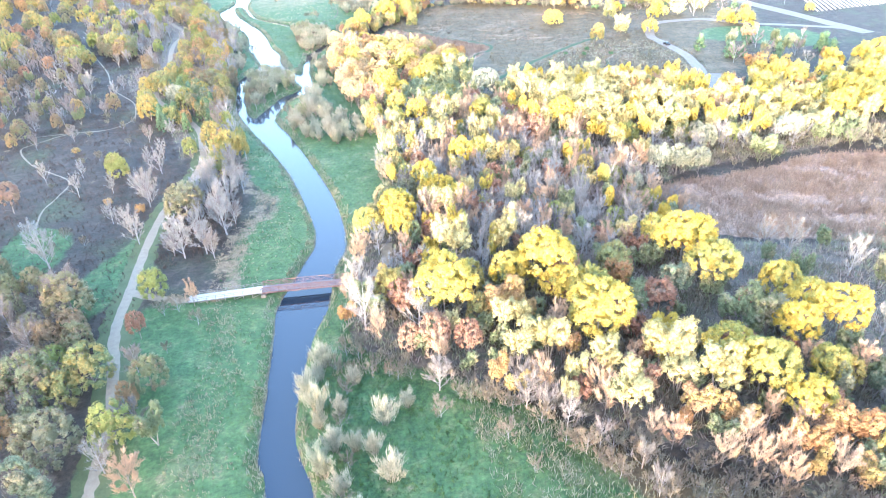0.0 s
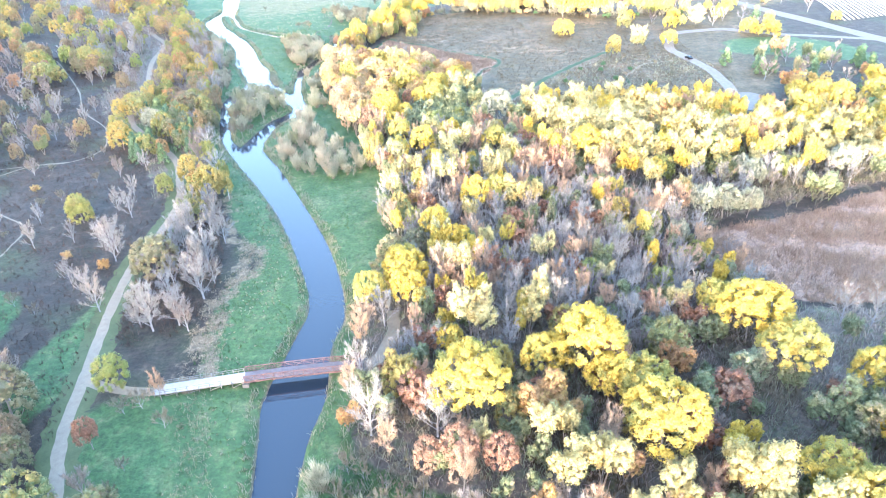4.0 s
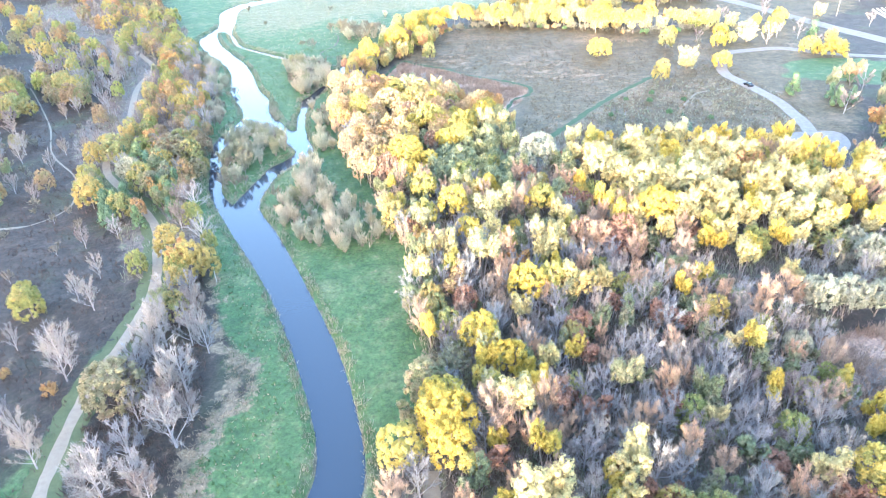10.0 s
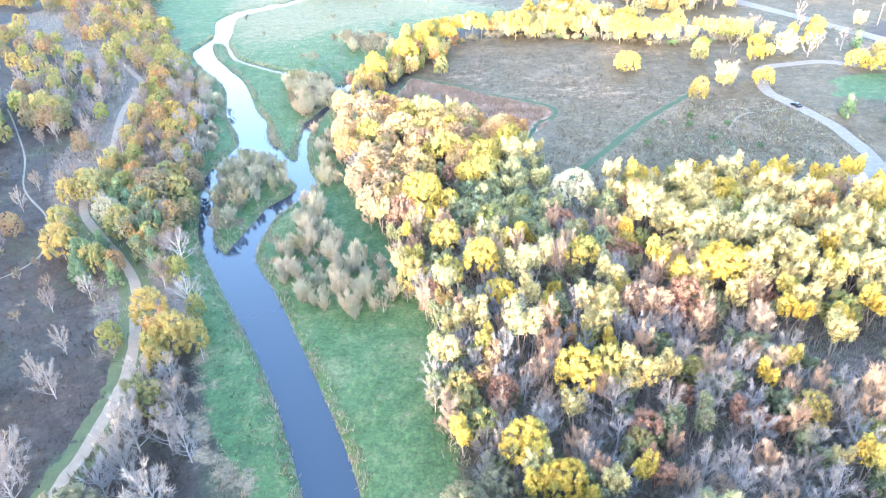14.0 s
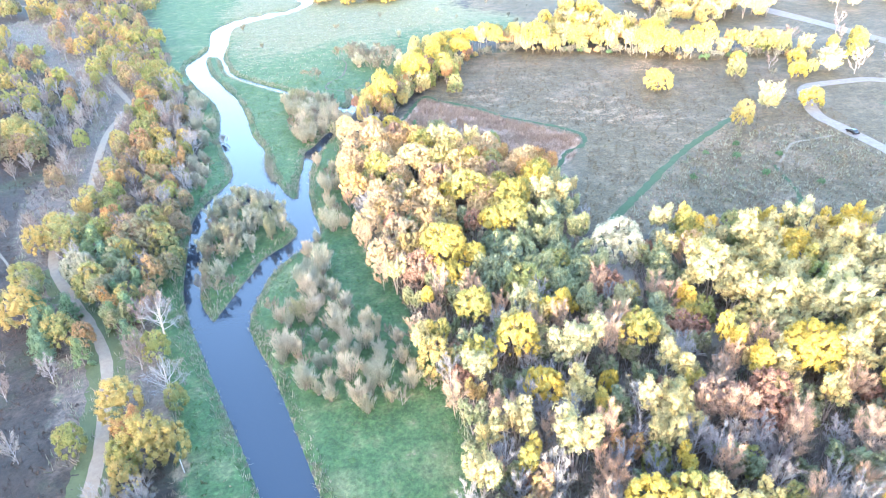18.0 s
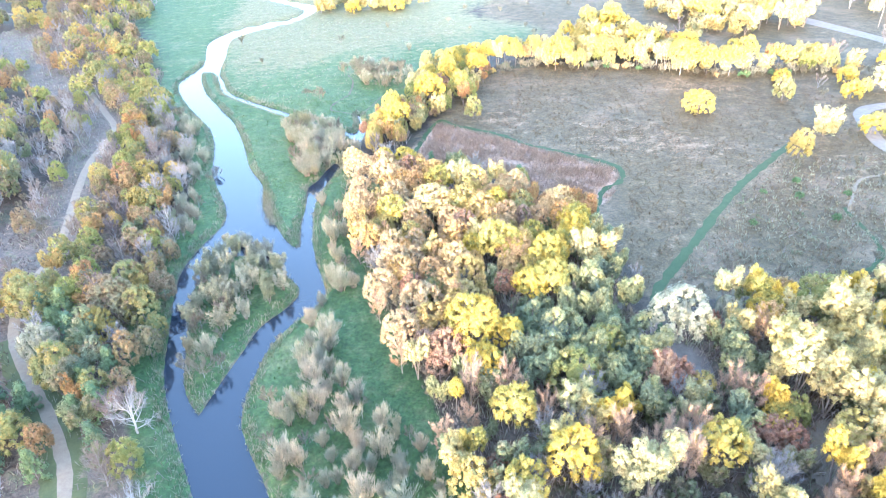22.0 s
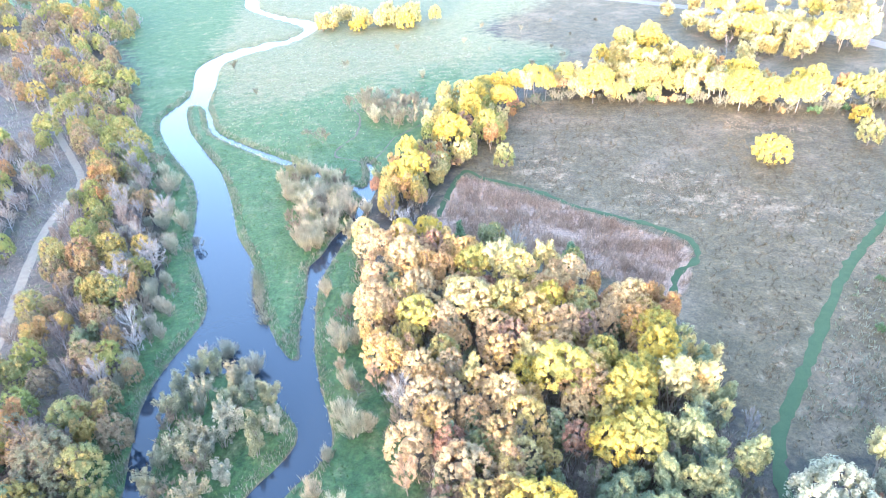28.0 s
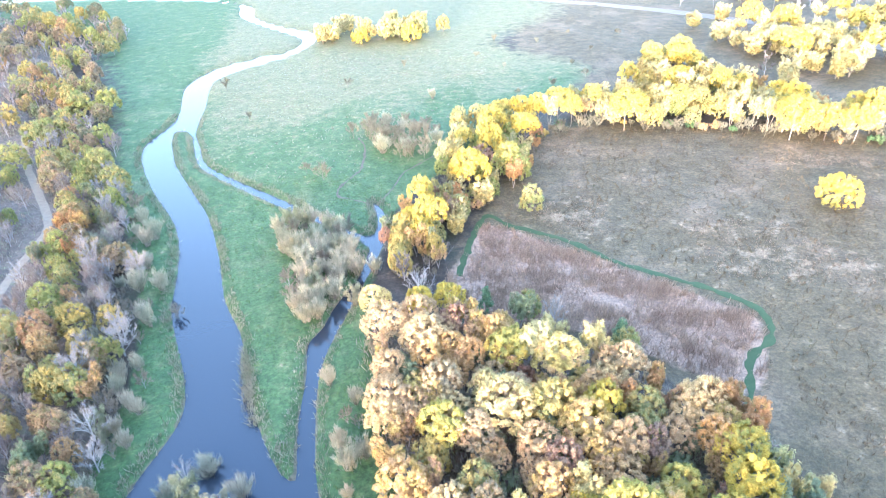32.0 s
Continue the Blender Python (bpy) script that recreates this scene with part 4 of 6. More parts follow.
for x, y, s in [(2.5, 122.5, 0.84), (55.9, 123.3, 1.01), (65.6, 176.3, 0.79), (35.4, 174.8, 0.61), (3.7, 230.1, 0.8), (49.3, 217.6, 0.49), (8.7, 192.4, 0.68), (-54.3, 229.0, 0.84), (-47.2, 218.5, 0.92), (-43.3, 218.4, 0.66), (-49.2, 211.8, 0.51), (47.4, 243.3, 0.61), (-66.5, 281.8, 0.73), (-92.2, 294.3, 0.76), (-90.4, 302.1, 0.64), (-4.8, 310.2, 0.68), (16.7, 315.7, 1.13), (2.0, 303.8, 0.79), (32.1, 313.4, 0.85), (125.6, 335.3, 0.87), (149.9, 383.8, 0.88)]:
    plant("gold", x, y, s)
for x, y, s in [(-81.0, 207.5, 0.92), (-49.3, 88.5, 1.06), (-58.2, 105.1, 1.18), (42.7, 130.5, 1.05), (64.0, 144.8, 0.79), (71.9, 153.4, 0.63), (9.3, 189.5, 0.82), (-47.6, 200.5, 0.84), (-60.9, 221.9, 0.66), (60.6, 235.8, 0.77), (26.3, 249.2, 1.25), (83.8, 263.9, 1.12), (89.6, 239.7, 1.11), (71.1, 269.3, 0.59), (-84.5, 370.0, 0.9), (-68.9, 339.2, 1.0), (-94.7, 444.6, 1.25), (-85.7, 430.4, 1.17), (-118.9, 505.0, 1.25), (-109.5, 509.4, 1.25), (-125.2, 476.5, 1.25), (-124.8, 456.2, 1.25), (33.3, 392.8, 0.87), (39.0, 424.8, 0.63), (128.5, 510.9, 1.25), (21.0, 348.1, 0.68), (36.2, 331.6, 0.78)]:
    plant("lime", x, y, s)
for x, y, s in [(18.7, 135.4, 1.25), (26.0, 95.5, 1.0), (32.4, 96.1, 1.01), (52.9, 89.4, 1.25), (42.7, 80.4, 1.21), (53.7, 83.7, 1.09), (59.6, 80.5, 1.23), (40.7, 88.7, 0.89), (32.5, 83.1, 0.54), (16.2, 160.5, 0.88), (33.6, 140.3, 0.94), (20.0, 155.9, 1.03), (40.3, 188.5, 1.12), (22.6, 203.1, 1.18), (15.0, 209.5, 0.9), (46.4, 217.9, 1.07), (41.7, 206.1, 0.81), (67.8, 236.7, 1.25), (78.5, 215.1, 1.25), (91.4, 220.3, 1.25), (102.2, 223.7, 1.25), (81.9, 202.4, 1.0), (81.4, 191.8, 0.94), (28.4, 166.8, 0.68), (40.1, 159.8, 0.78), (46.6, 189.5, 0.66), (66.0, 246.9, 1.25), (78.9, 240.8, 1.25), (81.3, 227.9, 1.25), (93.9, 234.5, 1.25)]:
    plant("cream", x, y, s)
for x, y, s in [(99.2, 211.0, 1.25), (111.5, 216.3, 1.25), (80.5, 254.5, 1.25), (31.1, 225.8, 1.25), (43.0, 210.7, 0.76), (37.4, 203.1, 0.77), (85.8, 228.6, 1.25), (27.0, 225.4, 0.91), (65.5, 242.0, 1.22), (71.0, 231.4, 1.25), (77.7, 229.1, 1.13), (43.4, 286.2, 1.14), (17.8, 328.6, 1.06), (46.4, 294.8, 0.62), (50.3, 294.1, 0.62)]:
    plant("cream", x, y, s)
for x, y, s in [(53.8, 77.3, 0.85), (59.3, 73.2, 0.96), (68.0, 66.0, 0.97), (76.0, 66.4, 1.16), (73.5, 58.7, 0.7), (26.0, 110.9, 1.25), (54.8, 117.9, 1.17), (2.7, 126.0, 0.84), (31.3, 203.8, 0.77), (14.3, 195.9, 1.08), (99.4, 253.5, 1.25), (108.8, 239.0, 1.25), (127.0, 235.8, 0.98), (9.7, 220.1, 0.61), (36.9, 320.1, 0.68), (48.6, 313.7, 0.7), (8.3, 272.9, 1.23), (12.9, 267.4, 1.06), (7.7, 338.2, 0.96), (32.2, 408.1, 0.78), (0.1, 377.1, 0.82), (37.1, 316.1, 0.7), (34.0, 297.5, 0.66), (49.4, 315.6, 0.52), (6.6, 345.2, 0.91), (170.7, 258.8, 1.25), (180.0, 259.3, 1.25)]:
    plant("orange", x, y, s)
for x, y, s in [(-49.1, 97.4, 0.56), (-57.2, 263.8, 0.64), (-68.0, 252.1, 0.59), (-81.0, 357.1, 1.0), (-67.8, 346.4, 0.87), (-68.3, 329.1, 0.77), (-67.8, 316.4, 0.93), (-90.6, 408.6, 1.01), (-104.7, 435.4, 1.24), (-174.3, 652.3, 1.25)]:
    plant("bronze", x, y, s)
for x, y, s in [(10.4, 103.3, 0.86), (17.0, 101.2, 0.74), (-106.1, 187.5, 0.86), (15.8, 189.9, 0.66), (20.1, 279.0, 0.65), (0.6, 262.2, 0.66), (2.6, 257.5, 0.64), (-0.5, 282.7, 0.66), (-1.9, 271.6, 0.61)]:
    plant("redoak", x, y, s)
for x, y, s in [(-53.0, 173.6, 1.4), (-70.4, 130.1, 1.25), (-68.4, 103.4, 1.25), (-59.0, 86.2, 1.25), (-46.3, 102.2, 0.89), (5.4, 164.9, 0.91), (-64.4, 288.3, 1.2)]:
    plant("buroak", x, y, s)
for x, y, s in [(66.2, 112.6, 1.25), (79.8, 97.5, 1.25), (74.6, 101.4, 1.25), (-57.6, 76.5, 1.25), (54.9, 107.3, 1.01), (-41.8, 87.1, 0.82), (8.0, 214.2, 0.76), (-65.4, 270.2, 1.04), (18.6, 345.1, 1.01), (21.6, 273.0, 0.56)]:
    plant("olive", x, y, s)
for x, y, s in [(-4.0, 114.1, 1.25), (7.8, 111.5, 1.17), (-49.7, 152.1, 1.2), (-40.6, 162.5, 1.25), (-41.2, 176.6, 1.25), (-49.5, 82.1, 0.66), (-66.1, 184.1, 0.93), (-63.8, 162.0, 0.84), (-83.6, 152.8, 1.18), (51.0, 133.0, 0.84), (38.0, 140.5, 1.01), (0.7, 144.9, 0.87), (53.4, 182.6, 0.86), (43.1, 181.4, 0.85), (34.7, 184.4, 0.86), (55.2, 173.7, 0.81), (43.0, 167.7, 0.89), (51.9, 162.8, 0.87), (60.1, 160.9, 0.98), (70.1, 165.5, 0.9), (51.8, 193.4, 0.78), (-42.7, 190.9, 0.84), (-38.8, 187.8, 0.76), (-48.0, 191.2, 0.98), (-43.0, 173.4, 0.86), (-66.6, 188.5, 0.94), (-68.0, 208.2, 0.78), (43.6, 256.5, 0.63), (49.5, 278.2, 0.52), (24.7, 341.9, 0.72)]:
    plant("bare", x, y, s)
for x, y, s in [(15.5, 155.2, 1.25), (28.7, 88.6, 0.93), (38.9, 86.1, 0.77), (44.7, 74.1, 0.71), (58.9, 68.7, 0.83), (63.9, 65.5, 0.81), (-43.1, 76.4, 0.93), (15.8, 152.2, 0.82), (63.9, 220.8, 1.16), (53.3, 214.6, 0.93), (58.3, 200.1, 1.03), (68.9, 197.2, 1.19), (77.4, 177.3, 1.05), (84.2, 179.1, 1.07), (74.1, 208.4, 0.91), (54.5, 217.0, 0.71), (51.4, 205.6, 1.16), (60.9, 203.8, 0.9), (46.5, 207.9, 0.79)]:
    plant("russet", x, y, s)
for x, y, s in [(11.3, 94.5, 1.03), (2.8, 98.5, 0.56), (9.0, 85.7, 1.08), (27.0, 81.3, 1.06), (42.7, 70.7, 1.19), (17.0, 89.1, 0.89), (32.8, 73.5, 1.21), (20.1, 78.4, 1.03), (-29.6, 256.6, 0.88), (-76.6, 416.7, 1.25), (-43.3, 266.7, 1.14), (-40.2, 268.9, 0.78), (-8.2, 300.0, 1.24), (-7.6, 290.9, 1.17), (-3.3, 278.8, 1.25), (-23.7, 425.8, 1.23), (-29.2, 432.7, 0.82), (-3.0, 450.6, 1.25), (4.3, 446.3, 1.25), (9.4, 440.1, 1.25), (-13.5, 457.4, 1.25), (-66.0, 524.0, 1.25), (-17.3, 393.9, 1.25), (-55.5, 364.5, 0.79)]:
    plant("brush", x, y, s)
for x, y, s in [(-12.7, 103.7, 1.25), (-13.5, 91.0, 1.25), (-10.3, 81.0, 1.14), (-1.2, 86.1, 1.25), (-1.0, 73.2, 1.25), (-9.4, 71.6, 0.98), (-13.2, 77.9, 1.02), (-3.6, 79.2, 0.87), (3.2, 89.3, 0.75), (-18.8, 270.4, 1.25), (-16.2, 291.1, 1.17), (-15.1, 247.2, 1.25), (-26.0, 242.4, 1.25), (-21.3, 231.2, 1.09), (-13.1, 232.3, 1.25), (-7.1, 229.8, 1.25), (-1.2, 228.0, 0.91), (-17.9, 314.5, 1.11), (-20.9, 253.9, 1.25), (-9.7, 241.2, 1.18), (-11.4, 225.4, 1.06), (-5.5, 225.1, 0.71), (-17.6, 295.2, 1.12), (-18.6, 273.6, 1.25), (-21.2, 260.8, 1.25), (-16.0, 259.4, 0.95), (-13.2, 291.7, 0.8), (-43.4, 273.2, 1.03), (-66.2, 375.3, 1.25), (-68.0, 400.1, 1.21)]:
    plant("willow", x, y, s)
for x, y, s in [(-61.0, 374.8, 1.07), (-62.0, 362.3, 0.88), (-30.1, 386.0, 1.25), (-24.3, 382.0, 1.25), (-18.8, 375.5, 1.25), (-14.8, 372.7, 1.08), (-26.6, 369.7, 1.25), (-20.1, 363.7, 1.25), (-23.8, 356.6, 0.98), (-28.9, 359.9, 0.89), (-41.5, 318.9, 1.08), (-35.2, 312.7, 1.04), (-46.9, 314.4, 0.96), (-19.2, 319.0, 0.85), (-21.3, 335.1, 0.77)]:
    plant("willow", x, y, s)
for x, y, s in [(96.0, 175.8, 0.91), (102.5, 174.3, 0.78), (77.0, 164.0, 0.55), (51.6, 260.5, 1.23), (66.1, 189.3, 0.63), (-76.2, 276.9, 0.75), (63.3, 263.0, 0.56)]:
    plant("silver", x, y, s)
for x, y, s in [(-6.7, 282.4, 0.89), (21.7, 326.7, 1.15), (8.9, 316.7, 1.25), (20.9, 310.8, 1.06), (12.5, 300.5, 0.87), (12.7, 284.6, 0.89), (4.5, 287.5, 0.8), (3.2, 312.9, 0.93), (7.9, 294.6, 0.72), (26.2, 306.2, 0.91), (22.2, 286.7, 0.69), (-1.2, 296.3, 0.72), (39.5, 311.4, 0.81), (19.0, 334.0, 0.9), (6.8, 322.7, 0.82), (25.3, 319.8, 0.72), (35.3, 307.9, 0.66), (0.2, 318.6, 0.79), (4.9, 308.7, 0.65), (11.1, 304.4, 0.63), (-9.4, 343.3, 1.1), (-2.5, 337.1, 1.1), (-10.3, 323.8, 0.9), (-11.0, 352.3, 0.8), (-2.5, 345.6, 0.95)]:
    plant("oak", x, y, s)
for x, y, s in [(-52.7, 253.8, 0.96), (-47.0, 233.9, 0.94), (-62.5, 328.4, 0.7), (-1.2, 358.3, 0.89), (-109.3, 480.9, 0.93), (-45.2, 317.9, 0.44)]:
    plant("white", x, y, s)
for x, y, s in [(25.3, 260.2, 1.25), (37.7, 262.6, 1.24), (33.6, 245.5, 0.96), (36.9, 241.2, 0.94), (58.3, 251.9, 1.19), (51.6, 235.2, 1.21), (40.4, 275.7, 1.15), (31.1, 267.3, 1.09), (39.7, 272.1, 1.11), (30.2, 254.4, 1.14), (21.1, 251.4, 0.93), (37.1, 249.7, 0.93), (56.1, 247.3, 0.99), (26.9, 257.2, 0.86), (24.4, 269.1, 0.81), (57.9, 255.2, 0.88), (37.0, 254.8, 0.74)]:
    plant("grove", x, y, s)
for x, y, s in [(-77.7, 292.5, 1.25), (-82.1, 265.6, 1.25), (-75.8, 257.4, 1.08), (-60.7, 259.6, 1.25), (-71.6, 281.1, 1.25), (-66.8, 246.1, 0.9), (-61.4, 270.7, 1.06), (-74.6, 263.1, 1.0), (36.8, 335.8, 0.89), (12.8, 352.7, 0.77), (170.0, 310.0, 1.25), (116.3, 264.2, 0.71), (229.1, 386.1, 1.25), (187.0, 252.7, 1.25), (184.1, 235.0, 1.25), (194.0, 240.5, 1.25), (222.0, 259.5, 1.25), (224.0, 285.6, 1.25)]:
    plant("conifer", x, y, s)
for x, y, s in [(81.6, 272.1, 1.18), (19.3, 397.3, 1.13)]:
    plant("rust", x, y, s)
for x, y, s in [(-45.3, 291.2, 1.13), (-41.5, 281.4, 1.14), (-37.3, 296.1, 1.25), (-37.5, 306.4, 1.25), (-31.2, 300.9, 1.13), (-29.7, 294.2, 0.9), (-43.1, 312.2, 1.1), (-32.5, 289.8, 0.87), (-37.2, 284.6, 0.84), (-41.3, 291.4, 0.88)]:
    plant("palewillow", x, y, s)
for x, y, s in [(17.1, 428.3, 1.0), (78.5, 467.2, 1.07), (112.0, 459.2, 1.25), (120.4, 450.4, 1.25), (128.3, 442.1, 1.25), (99.7, 456.0, 1.25), (127.4, 476.4, 1.25), (135.9, 466.5, 1.25), (157.4, 471.7, 1.25), (108.9, 481.7, 1.25), (144.3, 350.1, 1.25), (193.0, 384.6, 1.25)]:
    plant("pale", x, y, s)
for x, y, s in [(114.6, 380.0, 1.25), (160.0, 348.1, 0.97), (216.7, 351.7, 1.25), (210.3, 360.0, 1.08)]:
    plant("sunny", x, y, s)
for kind, x, y, s in [("ash", -51.3, 156.7, 1.0), ("ash", -47.3, 160.0, 0.95), ("ash", -44.2, 153.0, 1.0), ("ash", -52.8, 154.0, 0.7), ("elm", -41.9, 150.5, 0.8), ("elm", -42.9, 167.9, 1.0), ("elm", -38.9, 168.8, 0.75), ("white", -70.0, 192.0, 0.85), ("bare", -72.7, 213.0, 0.55),
                      ("bare", -66.8, 167.0, 0.8), ("bare", -80.0, 196.0, 0.5), ("rust", -67.7, 180.5, 0.9), ("elm", -72.5, 134.5, 1.35), ("redoak", -52.6, 119.0, 0.55), ("russet", -43.2, 129.6, 0.55), ("brush", -46.5, 128.0, 1.0), ("brush", -41.0, 122.0, 0.9), ("brush", -49.5, 127.0, 0.9), ("elm", -50.5, 108.0, 0.7), ("elm", -46.5, 92.0, 0.7), ("lime", -52.9, 134.6, 0.85), ("orange", -50.7, 222.0, 0.8), ("lime", -83.5, 212.5, 0.7), ("bronze", -101.6, 276.0, 0.8), ("elm", -79.0, 238.3, 0.6),
                      ("white", -80.0, 284.0, 0.85), ("buroak", 5.2, 166.5, 1.1), ("buroak", 10.5, 170.0, 0.9), ("olive", 1.0, 158.5, 0.7), ("lime", 31.7, 162.0, 0.6), ("buroak", -66.5, 291.0, 1.15), ("orange", -68.0, 282.5, 0.8), ("orange", -65.5, 262.5, 0.7)]:
    plant(kind, x, y, s)
# eastern woods
scatter([(9, 128), (33, 137), (53, 128), (58, 103), (70, 93), (98, 80), (94, 70), (80, 56), (73, 70), (59, 82), (45, 90), (36, 101), (20, 112)], 5.6, {"olive": 2, "gold": 2, "poplar": 3, "russet": 4, "orange": 1, "elm": 2}, 0.55, 0.85, seed=2)
scatter([(-9, 108), (6, 100), (17, 90), (31, 82), (43, 72), (54, 65), (84, 50), (73, 70), (59, 83), (45, 91), (36, 102), (20, 113), (9, 126), (-8, 126)], 5.0, {"cream": 2, "orange": 2, "russet": 5, "redoak": 1, "brush": 3}, 0.55, 0.9, seed=3)
scatter([(-6, 140), (8, 130), (56, 130), (80, 120), (84, 172), (60, 205), (6, 205), (6, 168)], 4.0, {"bare": 6, "elm": 4, "ash": 6, "poplar": 2, "cream": 2, "russet": 5, "olive": 1, "lime": 1}, 0.55, 0.9, 0.36, seed=4)
scatter([(84, 118), (92, 92), (100, 80), (114, 95), (137, 125), (118, 130), (95, 130)], 7, {"olive": 4, "bare": 2, "yellow": 1, "brush": 2}, 0.7, 1.0, seed=5)
scatter([(84, 174), (100, 180), (150, 186), (150, 200), (96, 196)], 6, {"silver": 1, "bare": 3, "cream": 1, "olive": 1}, 0.6, 0.9, seed=25)
scatter([(60, 208), (96, 194), (150, 196), (150, 240), (104, 264), (64, 268), (58, 240)], 4.9, {"cream": 5, "poplar": 4, "oak": 1, "russet": 1, "lime": 1}, 0.75, 1.05, seed=6)
scatter([(5, 206), (60, 208), (58, 240), (40, 248), (0, 250)], 4.4, {"cream": 3, "bare": 3, "ash": 3, "russet": 5, "poplar": 2, "olive": 2, "redoak": 1}, 0.65, 0.95, seed=7)
scatter([(0, 250), (42, 247), (44, 266), (51, 296), (44, 300), (22, 272)], 4.2, {"grove": 9, "lime": 1, "cream": 1}, 0.75, 1.1, seed=8)
scatter([(-12, 345), (11, 343), (30, 332), (50, 308), (42, 296), (22, 268), (0, 256), (-6, 280), (-12, 311)], 4.4, {"oak": 10, "redoak": 1, "yellow": 1, "orange": 3, "cream": 1, "gold": 1}, 0.65, 0.95, seed=9)
scatter([(-14, 350), (-8, 352), (-4, 310), (2, 270), (5, 225), (1, 225), (-6, 265), (-13, 310)], 4.2, {"elm": 3, "russet": 3, "brush": 4, "ash": 2}, 0.55, 0.85, seed=26)
# hedge and wood round the brown meadow
scatter([(-7, 374), (2, 395), (12, 425), (26, 462), (50, 452), (42, 424), (34, 405), (20, 398), (10, 380)], 4.6, {"gold": 3, "pale": 3, "orange": 2, "yellow": 1, "lime": 2, "redoak": 1, "brush": 2}, 0.55, 0.85, seed=10)
scatter([(-8, 389), (-6, 367), (6, 365), (13, 384), (14, 399), (2, 402)], 3.3, {"redoak": 2, "orange": 2, "gold": 3, "lime": 2, "olive": 3, "brush": 4, "elm": 2}, 0.45, 0.75, 0.32, seed=84)
scatter([(46, 449), (50, 443), (69, 451), (86, 443), (112, 436), (128, 425), (142, 418), (164, 414), (200, 408), (200, 424), (166, 428), (147, 452), (131, 476), (107, 488), (75, 470)], 5.4, {"pale": 6, "yellow": 2, "cream": 2, "gold": 2, "lime": 1, "orange": 1}, 0.65, 0.95, seed=27)
scatter([(44, 444), (50, 439), (69, 447), (86, 439), (112, 432), (128, 421), (142, 414), (164, 410), (200, 404), (200, 410), (164, 416), (142, 420), (128, 427), (112, 438), (86, 445), (69, 453)], 3.0, {"brush": 5, "rust": 1, "shrub": 1}, 0.6, 1.0, 0.3, seed=74)
scatter([(104, 500), (118, 508), (136, 500), (132, 492), (112, 494)], 4.6, {"gold": 2, "yellow": 1, "pale": 2}, 0.7, 0.95, seed=75)
scatter([(161, 537), (171, 482), (190, 470), (235, 490), (250, 530), (200, 560)], 7.2, {"pale": 5, "cream": 3, "yellow": 1}, 0.85, 1.15, seed=28)
scatter([(150, 560), (200, 560), (260, 520), (280, 460), (330, 440), (330, 580), (200, 660)], 17, {"pale": 5, "yellow": 2, "ash": 2}, 0.8, 1.2, seed=76)
# western woods
scatter([(-89, 274), (-86, 296), (-74, 294), (-56, 258), (-60, 247), (-70, 247), (-82, 254)], 3.9, {"conifer": 7, "lime": 2, "gold": 1, "olive": 2}, 0.75, 1.15, seed=31)
scatter([(-168, 405), (-115, 380), (-120, 352), (-145, 350)], 6.0, {"lime": 3, "buroak": 3, "olive": 1, "gold": 2, "ash": 1}, 0.7, 1.0, seed=72)
scatter([(-147, 572), (-84, 424), (-62, 335), (-56, 292), (-52, 259), (-46, 234), (-41, 214), (-57, 200), (-60, 240), (-84, 292), (-92, 365), (-104, 425), (-140, 482)], 5.0, {"buroak": 5, "lime": 6, "olive": 2, "gold": 3, "elm": 6, "ash": 3, "bronze": 4, "orange": 2}, 0.55, 0.85, seed=11)
scatter([(-55, 335), (-56, 312), (-62, 300), (-66, 330), (-90, 424), (-80, 428), (-66, 385)], 3.3, {"willow": 6, "palewillow": 1, "brush": 3, "ash": 1}, 0.6, 1.0, seed=29)
scatter([(-95, 250), (-78, 276), (-94, 300), (-104, 380), (-128, 440), (-180, 420), (-160, 330)], 8.5, {"elm": 5, "bare": 3, "ash": 2, "brush": 7, "buroak": 1}, 0.5, 0.8, seed=12)
scatter([(-128, 380), (-150, 480), (-258, 600), (-268, 540), (-208, 410), (-180, 366)], 10.5, {"buroak": 4, "lime": 3, "elm": 3, "gold": 2, "bronze": 2}, 0.65, 0.95, seed=30)
scatter([(-150, 580), (-120, 540), (-190, 640), (-290, 760), (-330, 700), (-220, 600)], 13, {"buroak": 3, "gold": 2, "elm": 3, "lime": 1}, 0.9, 1.2, seed=24)
scatter([(-80, 75), (-60, 52), (-62, 110), (-72, 135), (-90, 150), (-118, 168), (-108, 140)], 5.0, {"buroak": 6, "olive": 2, "elm": 5, "bronze": 1, "brush": 3, "lime": 1}, 0.6, 0.9, seed=13)
scatter([(-50, 212), (-52, 190), (-53, 165), (-46, 160), (-41, 185), (-42, 203), (-46, 215)], 3.7, {"bare": 4, "elm": 4, "ash": 4, "brush": 4}, 0.55, 0.95, seed=22)
scatter([(-58, 132), (-58, 100), (-46, 100), (-46, 130)], 6, {"elm": 2, "brush": 4, "rust": 1, "shrub": 1}, 0.5, 0.8, seed=23)
scatter([(-110, 165), (-66, 165), (-62, 200), (-70, 245), (-110, 260)], 11, {"bare": 2, "ash": 2, "brush": 4, "rust": 1}, 0.45, 0.75, seed=21)
scatter([(-97, 330), (-104, 400), (-112, 436), (-135, 452), (-152, 424), (-125, 380), (-106, 345)], 5.4, {"buroak": 3, "lime": 2, "bronze": 1, "elm": 5, "ash": 3, "olive": 1, "brush": 4}, 0.5, 0.8, seed=78)
scatter([(-205, 420), (-160, 405), (-128, 335), (-115, 282), (-106, 245), (-128, 222), (-150, 260), (-180, 330)], 6.4, {"buroak": 4, "elm": 4, "bronze": 2, "redoak": 1, "olive": 1, "brush": 4, "ash": 1}, 0.5, 0.8, seed=81)
